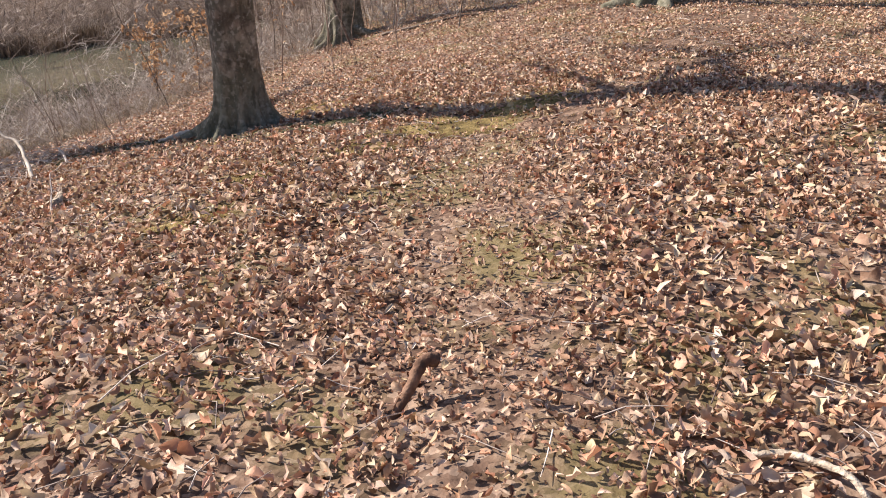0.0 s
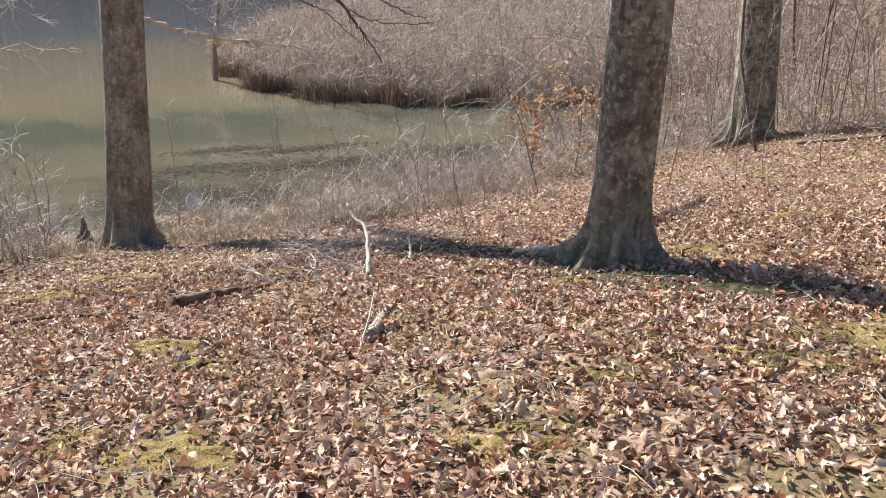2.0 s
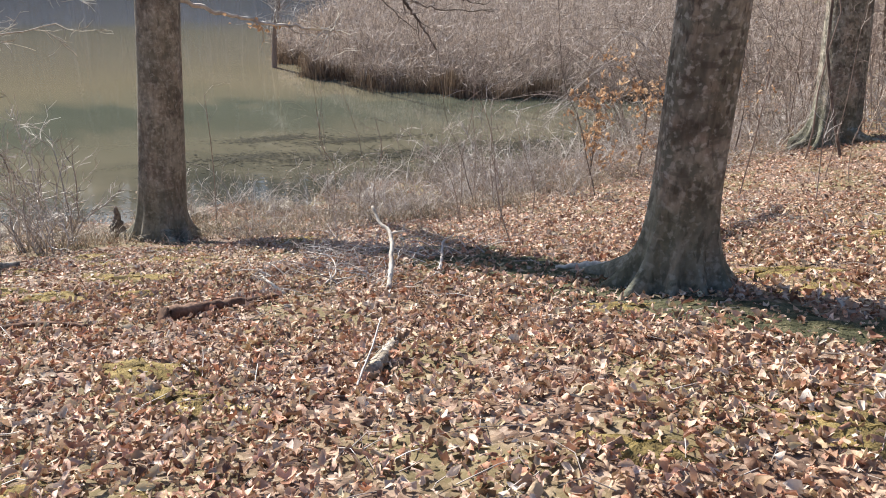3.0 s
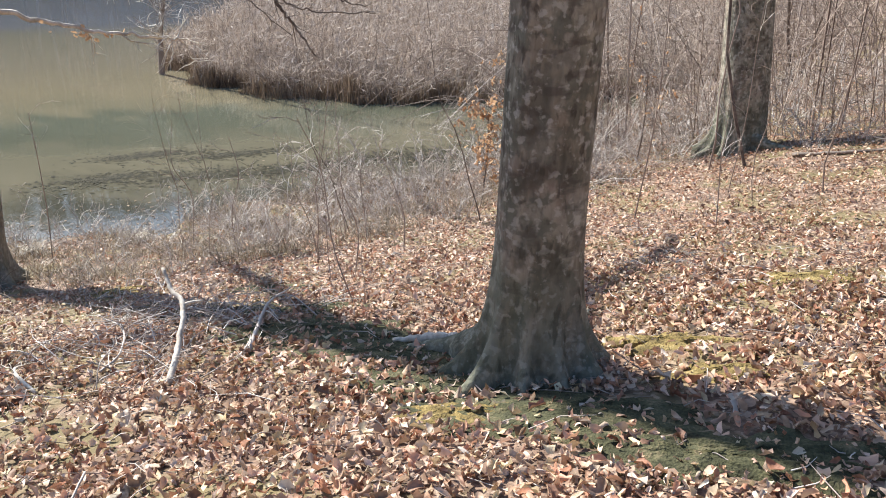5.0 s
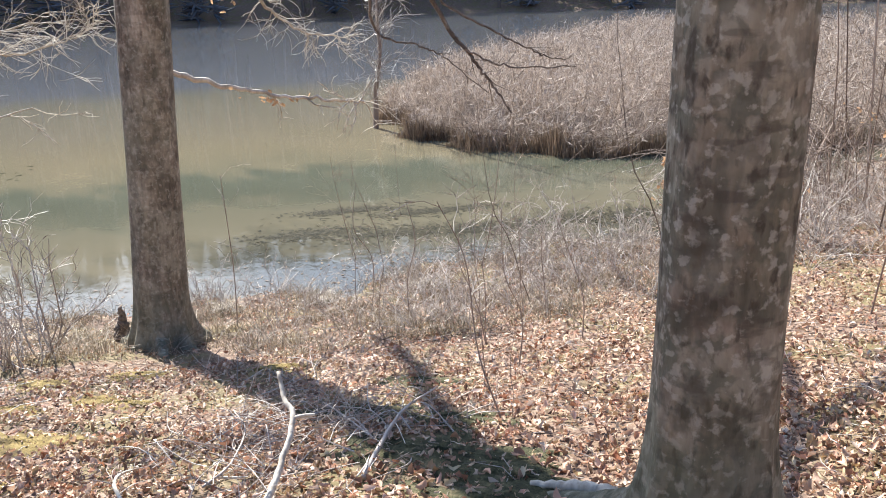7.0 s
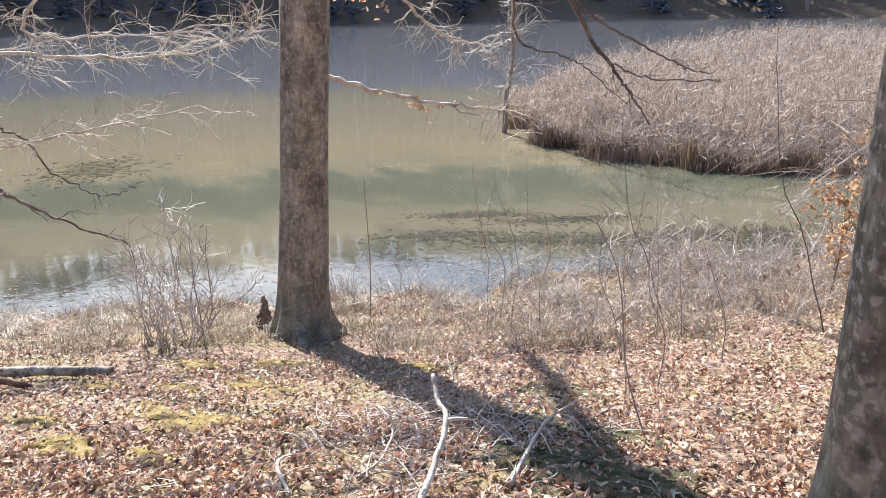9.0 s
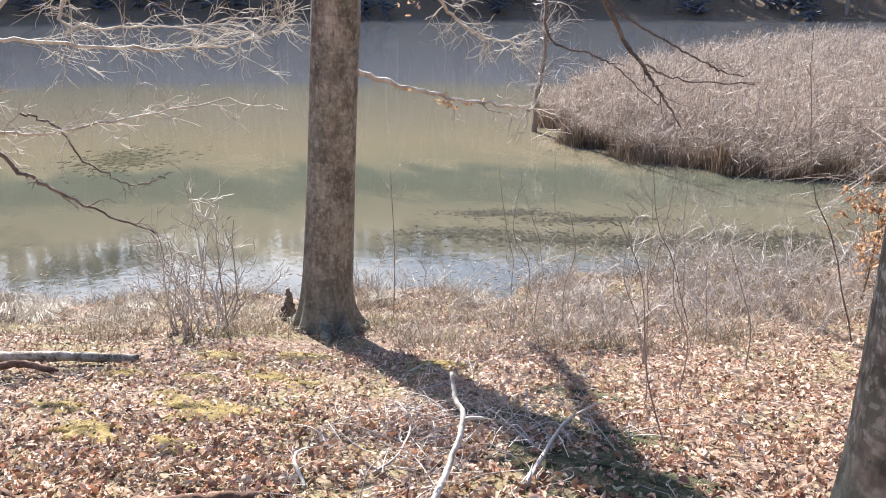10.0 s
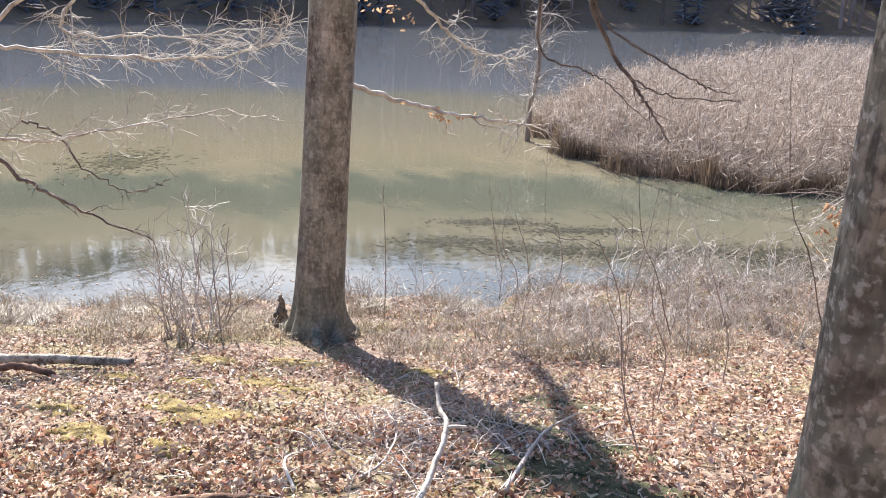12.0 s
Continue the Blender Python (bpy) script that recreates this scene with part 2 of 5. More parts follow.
def bark_material(name, green=0.65, pale=0.5, light=1.0, crack=1.0):
    """Grey-brown bark with fine vertical cracks, pale lichen blotches and a green algae tinge."""
    tones = [(0.08, (0.055, 0.043, 0.034)), (0.4, (0.165, 0.13, 0.1)), (0.65, (0.25, 0.205, 0.158)), (0.95, (0.37, 0.32, 0.255))]
    m = material(name, [(p, tuple(c * light for c in col)) for p, col in tones], 9, 0.9, 1.0, (1, 1, 0.3), 42)
    n, ln = m.node_tree.nodes, m.node_tree.links
    b, ramp, tc = n["Principled BSDF"], n["Color Ramp"], n["Texture Coordinate"]
    colour = ramp.outputs[0]
    for scale, lo, hi, amount, tone, dist, tall in ((1.6, 0.42, 0.62, green * 0.55, (0.175, 0.18, 0.12), 0.0, 1.0), (2.4, 0.5, 0.58, 0.6 * crack, (0.075, 0.075, 0.055), 0.4, 0.8), (5.5, 0.5, 0.61, pale, (0.31, 0.295, 0.235), 0.3, 0.8), (14.0, 0.5, 0.6, 0.68 * crack, (0.08, 0.08, 0.06), 0.3, 0.9), (27.0, 0.54, 0.62, pale * 0.75, (0.5, 0.48, 0.42), 0.1, 1.0), (7.5, 0.54, 0.64, 0.65 * crack, (0.065, 0.052, 0.04), 0.1, 0.9), (24.0, 0.56, 0.66, 0.8 * crack, (0.05, 0.04, 0.03), 0.2, 0.5)):
        nz, mr, mx = n.new("ShaderNodeTexNoise"), n.new("ShaderNodeMapRange"), n.new("ShaderNodeMix")
        nz.inputs["Scale"].default_value, nz.inputs["Detail"].default_value, nz.inputs["Distortion"].default_value = scale, 4, dist
        off = n.new("ShaderNodeMapping")
        off.inputs["Location"].default_value, off.inputs["Scale"].default_value = (scale * 3.7, scale, 0), (1, 1, tall)
        ln.new(tc.outputs["Object"], off.inputs[0])
        ln.new(off.outputs[0], nz.inputs[0])
        mr.inputs["From Min"].default_value, mr.inputs["From Max"].default_value, mr.inputs["To Max"].default_value = lo, hi, amount
        ln.new(nz.outputs[0], mr.inputs[0])
        mx.data_type = "RGBA"
        ln.new(mr.outputs[0], mx.inputs[0])
        ln.new(colour, mx.inputs[6])
        mx.inputs[7].default_value = (*(c * light for c in tone), 1)
        colour = mx.outputs[2]
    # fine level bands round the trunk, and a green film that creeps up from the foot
    for scale, tall, lo, hi, amount, tone in ((4.0, 1.6, 0.5, 0.68, 0.3, (0.33, 0.31, 0.25)), (5.0, 3.2, 0.56, 0.63, 0.5 * crack, (0.06, 0.05, 0.04))):
        nz, mr, mx, off = n.new("ShaderNodeTexNoise"), n.new("ShaderNodeMapRange"), n.new("ShaderNodeMix"), n.new("ShaderNodeMapping")
        nz.inputs["Scale"].default_value, nz.inputs["Detail"].default_value = scale, 5
        off.inputs["Location"].default_value, off.inputs["Scale"].default_value = (scale, 5, 1), (1, 1, tall)
        ln.new(tc.outputs["Object"], off.inputs[0])
        ln.new(off.outputs[0], nz.inputs[0])
        mr.inputs["From Min"].default_value, mr.inputs["From Max"].default_value, mr.inputs["To Max"].default_value = lo, hi, amount
        ln.new(nz.outputs[0], mr.inputs[0])
        mx.data_type = "RGBA"
        ln.new(mr.outputs[0], mx.inputs[0])
        ln.new(colour, mx.inputs[6])
        mx.inputs[7].default_value = (*(c * light for c in tone), 1)
        colour = mx.outputs[2]
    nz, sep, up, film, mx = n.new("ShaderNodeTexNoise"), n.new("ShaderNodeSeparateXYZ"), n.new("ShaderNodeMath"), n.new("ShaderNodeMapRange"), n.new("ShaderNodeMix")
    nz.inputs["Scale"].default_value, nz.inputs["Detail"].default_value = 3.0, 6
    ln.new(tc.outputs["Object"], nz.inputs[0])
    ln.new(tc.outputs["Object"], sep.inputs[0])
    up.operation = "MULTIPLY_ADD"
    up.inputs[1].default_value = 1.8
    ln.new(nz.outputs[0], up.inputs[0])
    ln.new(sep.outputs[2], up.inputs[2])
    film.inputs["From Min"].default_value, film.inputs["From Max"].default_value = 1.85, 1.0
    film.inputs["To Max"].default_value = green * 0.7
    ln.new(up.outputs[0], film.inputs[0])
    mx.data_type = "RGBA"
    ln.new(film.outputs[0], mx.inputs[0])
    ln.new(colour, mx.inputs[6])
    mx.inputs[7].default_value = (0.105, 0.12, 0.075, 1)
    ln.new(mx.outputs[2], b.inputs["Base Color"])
    return m


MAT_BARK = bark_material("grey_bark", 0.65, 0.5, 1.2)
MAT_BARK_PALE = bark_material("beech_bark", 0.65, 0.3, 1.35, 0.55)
MAT_TWIG = material("pale_twig", [(0.05, (0.11, 0.08, 0.068)), (0.4, (0.31, 0.255, 0.22)), (0.65, (0.48, 0.42, 0.375)), (0.95, (0.74, 0.69, 0.63))], 3, 0.5, 0.2, by="island", spread=0.3, spec=0.6)
MAT_BRUSH = material("brush_stem", [(0.05, (0.1, 0.07, 0.055)), (0.4, (0.21, 0.155, 0.125)), (0.7, (0.33, 0.26, 0.215)), (0.95, (0.52, 0.44, 0.38))], 1, 0.8, 0.1, by="island", spread=0.3)
MAT_BRANCH = material("dark_branch", [(0.1, (0.07, 0.055, 0.045)), (0.5, (0.15, 0.115, 0.095)), (0.9, (0.27, 0.22, 0.18))], 5, 0.75, 0.3)
# bleached wood tone, also the painted highlight on the beech boughs
MAT_STICK = material("bleached_glint_wood", [(0.1, (0.3, 0.25, 0.2)), (0.5, (0.55, 0.49, 0.41)), (0.9, (0.74, 0.69, 0.6))], 6, 0.8, 0.4, (1, 1, 0.4), 40)
MAT_LOG = material("weathered_log", [(0.15, (0.12, 0.1, 0.08)), (0.4, (0.32, 0.265, 0.2)), (0.6, (0.46, 0.39, 0.305)), (0.9, (0.62, 0.54, 0.44))], 12, 0.9, 1.0, (1, 1, 1), 60)
MAT_ROT = material("rotten_wood", [(0.1, (0.05, 0.03, 0.022)), (0.5, (0.16, 0.09, 0.06)), (0.9, (0.3, 0.19, 0.13))], 7, 0.95, 0.8, fine=40)
MAT_MOSS = material("moss", [(0.1, (0.06, 0.04, 0.017)), (0.4, (0.15, 0.11, 0.042)), (0.62, (0.235, 0.172, 0.062)), (0.95, (0.35, 0.27, 0.13))], 9, 1.0, 1.0, fine=90)
# dark green moss tone that also paints the trunks' cast shadow
MAT_MOSS_SHADOW = material("moss_cast_shadow", [(0.1, (0.025, 0.024, 0.013)), (0.45, (0.06, 0.06, 0.03)), (0.7, (0.105, 0.095, 0.05)), (0.95, (0.22, 0.17, 0.1))], 9, 1.0, 1.0, fine=90)
MAT_EARTH = material("bare_earth", [(0.15, (0.05, 0.03, 0.02)), (0.42, (0.13, 0.08, 0.055)), (0.62, (0.2, 0.13, 0.09)), (0.95, (0.34, 0.24, 0.17))], 11, 0.95, 0.8, fine=70)
MAT_REED = material("dry_reed", [(0.05, (0.11, 0.08, 0.062)), (0.35, (0.272, 0.212, 0.17)), (0.6, (0.412, 0.334, 0.279)), (0.95, (0.66, 0.572, 0.495))], 1.2, 0.75, 0.1, by="island", spread=0.2, spec=0.3, thin=0.25)
MAT_REED_BASE = material("reed_stubble", [(0.1, (0.09, 0.063, 0.045)), (0.5, (0.22, 0.16, 0.112)), (0.9, (0.4, 0.305, 0.22))], 2, 0.95, 0.2, by="island", spread=0.3, thin=0.18)
MAT_WEED = material("pond_weed_mat", [(0.1, (0.03, 0.03, 0.018)), (0.5, (0.07, 0.065, 0.04)), (0.9, (0.13, 0.115, 0.075))], 3, 1.0, 0.3, by="island", spread=0.3, spec=0.02)
MAT_SCRAP = material("sodden_weed", [(0.1, (0.018, 0.018, 0.011)), (0.5, (0.04, 0.037, 0.024)), (0.9, (0.09, 0.078, 0.052))], 3, 0.9, 0.3, by="island", spread=0.3, spec=0.1)
MAT_GRASS = material("dry_grass", [(0.05, (0.1, 0.08, 0.05)), (0.4, (0.24, 0.19, 0.125)), (0.75, (0.42, 0.34, 0.25)), (0.95, (0.75, 0.69, 0.58))], 1.5, 0.6, 0.1, by="island", spread=0.25, spec=0.4, thin=0.2)
MAT_WOODS = material("far_woods", [(0.1, (0.12, 0.095, 0.08)), (0.5, (0.26, 0.2, 0.17)), (0.9, (0.44, 0.36, 0.31))], 0.6, 0.95, 0.1, by="island", spread=0.4)
# pale slate tones paint haze over the backlit far evergreens
MAT_PINE_HAZE = material("hazy_evergreen", [(0.1, (0.12, 0.13, 0.15)), (0.5, (0.2, 0.215, 0.245)), (0.9, (0.3, 0.315, 0.345))], 1, 0.95, 0.1, by="island", spread=0.5, thin=0.35)


def water_material():
    m = bpy.data.materials.new("pond_water")
    m.use_nodes = True
    n, ln = m.node_tree.nodes, m.node_tree.links
    b = n["Principled BSDF"]
    b.inputs["Roughness"].default_value = 0.035
    b.inputs["IOR"].default_value = 1.333
    tc = n.new("ShaderNodeTexCoord")
    mp = n.new("ShaderNodeMapping")
    mp.inputs["Rotation"].default_value = (0, 0, radians(-58))
    mp.inputs["Scale"].default_value = (0.5, 0.9, 1)
    ln.new(tc.outputs["Object"], mp.inputs[0])
    a = n.new("ShaderNodeTexNoise")
    a.inputs["Scale"].default_value, a.inputs["Detail"].default_value, a.inputs["Distortion"].default_value = 0.32, 6, 0.8
    ln.new(mp.outputs[0], a.inputs[0])
    ramp = n.new("ShaderNodeValToRGB")
    el = ramp.color_ramp.elements
    el.new(0.5), el.new(0.6)
    for e, (pos, col) in zip(el, [(0.34, (0.07, 0.082, 0.065)), (0.45, (0.115, 0.115, 0.085)), (0.55, (0.16, 0.146, 0.108)), (0.68, (0.22, 0.192, 0.144))]):
        e.position, e.color = pos, (*col, 1)
    a2, mixer = n.new("ShaderNodeTexNoise"), n.new("ShaderNodeMix")
    a2.inputs["Scale"].default_value, a2.inputs["Detail"].default_value = 1.7, 7
    ln.new(mp.outputs[0], a2.inputs[0])
    mixer.inputs[0].default_value = 0.35
    ln.new(a.outputs[0], mixer.inputs[2])
    ln.new(a2.outputs[0], mixer.inputs[3])
    ln.new(mixer.outputs[0], ramp.inputs[0])
    # mud and weed lie in bands along the pond; far slate-blue paints a reflection
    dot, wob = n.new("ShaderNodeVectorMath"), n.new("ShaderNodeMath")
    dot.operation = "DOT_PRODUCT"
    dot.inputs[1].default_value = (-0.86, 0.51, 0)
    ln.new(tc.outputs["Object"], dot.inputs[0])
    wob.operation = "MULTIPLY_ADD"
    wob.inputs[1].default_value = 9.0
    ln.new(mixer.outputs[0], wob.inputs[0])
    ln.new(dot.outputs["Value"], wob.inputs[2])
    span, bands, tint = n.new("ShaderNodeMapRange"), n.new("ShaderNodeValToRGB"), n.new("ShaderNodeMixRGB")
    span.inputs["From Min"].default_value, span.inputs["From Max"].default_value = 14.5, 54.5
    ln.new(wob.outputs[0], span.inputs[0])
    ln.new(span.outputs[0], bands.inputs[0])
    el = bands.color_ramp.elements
    # last stop imitates the dark far shore mirrored in the water
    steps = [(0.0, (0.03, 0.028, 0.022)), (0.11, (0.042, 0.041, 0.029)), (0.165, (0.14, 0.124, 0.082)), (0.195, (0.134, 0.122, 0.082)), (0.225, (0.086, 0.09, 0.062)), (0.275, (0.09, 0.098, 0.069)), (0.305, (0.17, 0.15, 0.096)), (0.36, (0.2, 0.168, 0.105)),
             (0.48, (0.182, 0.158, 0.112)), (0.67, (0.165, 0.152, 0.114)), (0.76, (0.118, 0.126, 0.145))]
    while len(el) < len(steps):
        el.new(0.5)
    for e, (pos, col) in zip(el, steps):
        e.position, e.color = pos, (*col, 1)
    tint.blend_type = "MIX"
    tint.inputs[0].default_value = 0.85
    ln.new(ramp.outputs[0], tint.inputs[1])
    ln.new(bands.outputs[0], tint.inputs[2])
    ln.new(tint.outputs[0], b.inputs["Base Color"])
    w = n.new("ShaderNodeTexNoise")
    w.inputs["Scale"].default_value, w.inputs["Detail"].default_value = 5.0, 3
    ln.new(tc.outputs["Object"], w.inputs[0])
    bp = n.new("ShaderNodeBump")
    bp.inputs["Strength"].default_value, bp.inputs["Distance"].default_value = 0.05, 0.03
    ln.new(w.outputs[0], bp.inputs["Height"])
    ln.new(bp.outputs[0], b.inputs["Normal"])
    return m


MAT_WATER = water_material()

# ---- ground and water ----


def axis(lo, mid_lo, mid_hi, hi, step, grow=1.13):
    out = list(np.arange(mid_lo, mid_hi, step))
    s, p = step, mid_hi
    while p < hi:
        out.append(p)
        s *= grow
        p += s
    out.append(hi)
    s, p = step, mid_lo
    while p > lo:
        s *= grow
        p -= s
        out.insert(0, max(p, lo))
    return np.array(sorted(set(np.round(out, 4))))


def build_ground():
    xs, ys = axis(-900, -14, 5, 900, 0.09), axis(-900, 0, 18, 900, 0.09)
    gx, gy = np.meshgrid(xs, ys, indexing="ij")
    z = ground_z(gx, gy)
    near = (np.abs(gx) < 16) & (np.abs(gy - 8) < 12)
    z = z + np.where(near, RNG.normal(0, 0.006, z.shape), 0)
    v = np.stack([gx, gy, z], -1).reshape(-1, 3)
    ny = len(ys)
    i, j = np.meshgrid(np.arange(len(xs) - 1), np.arange(ny - 1), indexing="ij")
    f = np.stack([i * ny + j, (i + 1) * ny + j, (i + 1) * ny + j + 1, i * ny + j + 1], -1).reshape(-1, 4)
    thing("ground", poly_mesh("ground", v, f), MAT_SOIL, "sloping bank of leaf mould running down to a pond", "ground", "structure")


def build_water():
    v = [(-260, -120, WATER), (20, -120, WATER), (20, 200, WATER), (-260, 200, WATER)]
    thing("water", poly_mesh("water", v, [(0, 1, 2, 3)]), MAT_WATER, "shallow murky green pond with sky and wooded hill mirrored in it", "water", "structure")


build_ground()
build_water()

# ---- moss ----
MOSS = [(-2.25, 3.68, 0.34, 0.26), (-2.75, 3.62, 0.22, 0.14), (-0.05, 6.1, 0.75, 0.36), (-1.42, 7.62, 0.32, 0.16), (-1.05, 7.3, 0.22, 0.14), (-5.6, 5.95, 0.5, 0.3),
        (-5.45, 5.25, 0.32, 0.2), (-1.88, 6.5, 0.3, 0.16), (-1.16, 4.36, 0.3, 0.14), (-0.5, 5.5, 0.35, 0.2), (-1.08, 4.96, 0.2, 0.1), (-6.9, 7.2, 0.45, 0.25),
        (-6.2, 6.6, 0.3, 0.2), (-2.9, 4.5, 0.3, 0.14), (-5.9, 7.9, 0.3, 0.16), (-1.0, 8.9, 0.4, 0.2), (0.6, 6.6, 0.5, 0.25), (-3.4, 4.6, 0.3, 0.16),
        (-6.4, 6.15, 0.3, 0.14), (-4.95, 5.6, 0.28, 0.14), (-6.9, 5.7, 0.3, 0.16), (-5.9, 6.7, 0.28, 0.13), (-7.3, 6.6, 0.4, 0.2), (-6.1, 5.2, 0.3, 0.14)]

# moss with shadow painted in: patches follow the trunks' shadow lines
MOSS_SHADOWS = [(-2.6, 7.0, 0.6, 0.22), (-1.6, 6.62, 0.7, 0.26), (-3.3, 7.2, 0.75, 0.3), (-0.9, 6.5, 0.6, 0.16), (-4.2, 7.45, 0.6, 0.22), (-4.5, 8.1, 0.4, 0.16), (-2.15, 6.75, 0.5, 0.24), (-1.45, 6.72, 0.55, 0.24), (-0.75, 6.62, 0.5, 0.2), (-2.75, 7.2, 0.5, 0.25), (-3.7, 7.6, 0.5, 0.2)]

# trodden bare earth: the middle of the trail and the track beside the leaning tree
BARE = [(1.75, 7.5, 0.75, 0.5), (1.9, 8.6, 0.8, 0.75), (2.3, 9.7, 0.7, 0.7), (2.9, 10.9, 0.7, 0.6), (0.85, 5.9, 0.6, 0.45), (1.25, 6.7, 0.6, 0.4)]


def in_patches(patches, x, y):
    """How far inside one of the patches a place lies: 1 in the middle, 0 outside."""
    out = np.zeros_like(np.asarray(x, float))
    for mx, my, a, b in patches:
        ux, uy = (x - mx) * 0.94 + (y - my) * 0.34, (y - my) * 0.94 - (x - mx) * 0.34
        out = np.maximum(out, 1 - np.hypot(ux / a, uy / b))
    return np.clip(out, 0, 1)


def moss_patch(mx, my, a, b, seed, mat, label, thick=0.028, rough=0.005, name="moss_patch", category="moss", group="moss patches"):
    rng = np.random.default_rng(seed)
    rings, seg = 9, 40
    ang = np.arange(seg) / seg * 2 * np.pi
    edge = 1 + sum(rng.normal(0, 0.13) * np.cos(k * ang + rng.uniform(0, 6)) for k in range(2, 9))
    v, f = [], []
    for i in range(rings + 1):
        q = i / rings
        ux, uy = q * a * edge * np.cos(ang), q * b * edge * np.sin(ang)
        x, y = mx + ux * 0.94 - uy * 0.34, my + ux * 0.34 + uy * 0.94
        z = ground_z(x, y) + thick * (1 - q**2) - 0.016 * q**4 + rng.normal(0, rough, seg)
        v.append(np.stack([x, y, z], -1))
    for i in range(rings):
        for j in range(seg):
            k = (j + 1) % seg
            f.append((i * seg + j, (i + 1) * seg + j, (i + 1) * seg + k, i * seg + k))
    v = np.concatenate(v) - np.array([mx, my, 0])
    thing(name, poly_mesh(name, v, f), mat, label, category, "", group, pose(mx, my, 0))


for i, patch in enumerate(MOSS):
    moss_patch(*patch, 100 + i, MAT_MOSS, "low cushion of yellow-green moss among the fallen leaves")
for i, patch in enumerate(MOSS_SHADOWS):
    moss_patch(*patch, 140 + i, MAT_MOSS_SHADOW, "thin carpet of dark green moss round the foot of the trunk")

for i, patch in enumerate(BARE):
    moss_patch(*patch, 160 + i, MAT_EARTH, "trodden bare reddish-brown earth on the trail", 0.012, 0.003, "bare_earth", "earth", "bare earth on the trail")

# ---- fallen leaves ----


def leaf_shape(rng, lobed):
    """One curled leaf about 1 long: a midrib and two edges, 11 points, 12 triangles."""
    t = np.array([0.0, 0.15, 0.5, 0.86, 1.0])
    w = np.array([0.0, 0.24, 0.34, 0.24, 0.0]) * rng.uniform(0.35, 0.9) * rng.uniform(0.65, 1.35, 5)
    if lobed:
        w = np.array([0.0, 0.26, 0.13, 0.3, 0.0]) * rng.uniform(0.7, 1.1)
    fold, curl, twist = rng.uniform(0.2, 1.7), rng.uniform(-1.3, 1.7), rng.normal(0, 0.8)
    lift = curl * (t - 0.5) ** 2
    mid = np.stack([t - 0.5, 0 * t, lift], -1)
    left = np.stack([t - 0.5 + rng.normal(0, 0.05, 5), w * 0.9, lift + fold * w + twist * w * (t - 0.5) + rng.normal(0, 0.06, 5)], -1)[1:4]
    right = np.stack([t - 0.5 + rng.normal(0, 0.05, 5), -w * 0.9, lift + fold * w * rng.uniform(-0.2, 1.2) - twist * w * (t - 0.5) + rng.normal(0, 0.06, 5)], -1)[1:4]
    v = np.vstack([mid, left, right])
    f = [(0, 1, 5), (1, 2, 6), (1, 6, 5), (2, 3, 7), (2, 7, 6), (3, 4, 7), (0, 8, 1), (1, 9, 2), (1, 8, 9), (2, 10, 3), (2, 9, 10), (3, 10, 4)]
    return v, np.array(f)


def plain_leaf(rng):
    """A leaf for places farther off: 6 points across a fold, 5 triangles."""
    fold = rng.uniform(0.2, 1.0)
    a, b, c = rng.uniform(-0.2, 0.25, 3)
    w = rng.uniform(0.12, 0.32, 3)
    v = np.array([(-0.5, 0, rng.normal(0, 0.12)), (a, w[0], 0.3 * fold), (0.5, rng.normal(0, 0.08), rng.normal(0, 0.15)), (b, -w[1], 0.3 * fold * rng.uniform(0, 1)), (c, 0, 0), (0.32, w[2] * 0.7, 0.2 * fold)])
    return v, np.array([(0, 4, 1), (4, 5, 1), (4, 2, 5), (0, 3, 4), (4, 3, 2)])


def scatter_leaves(name, x, y, size, lift, mat, label, tilt=0.52, z=None, plain=False):
    rng = np.random.default_rng(len(x) + 3)
    shapes = [plain_leaf(rng) if plain else leaf_shape(rng, k % 3 == 0) for k in range(32)]
    n, k = len(x), len(shapes[0][0])
    pick = rng.integers(0, 32, n)
    v0 = np.stack([s[0] for s in shapes])[pick] * size[:, None, None]
    a, b, c = rng.uniform(0, 2 * np.pi, n), rng.normal(0, tilt, n), rng.normal(0, tilt, n)
    b = b + np.where(rng.random(n) < 0.3, np.pi, 0)

    def rot(v, i, j, ang):
        ca, sa = np.cos(ang)[:, None], np.sin(ang)[:, None]
        vi, vj = v[..., i] * ca - v[..., j] * sa, v[..., i] * sa + v[..., j] * ca
        v[..., i], v[..., j] = vi, vj

    rot(v0, 1, 2, b), rot(v0, 0, 2, c), rot(v0, 0, 1, a)
    z = (ground_z(x, y) if z is None else z) + lift
    v0 = v0 + np.stack([x, y, z], -1)[:, None]
    f = shapes[0][1][None] + (np.arange(n) * k)[:, None, None]
    return thing(name, poly_mesh(name, v0.reshape(-1, 3), f.reshape(-1, 3), True), mat, label, "leaves", "stuff")


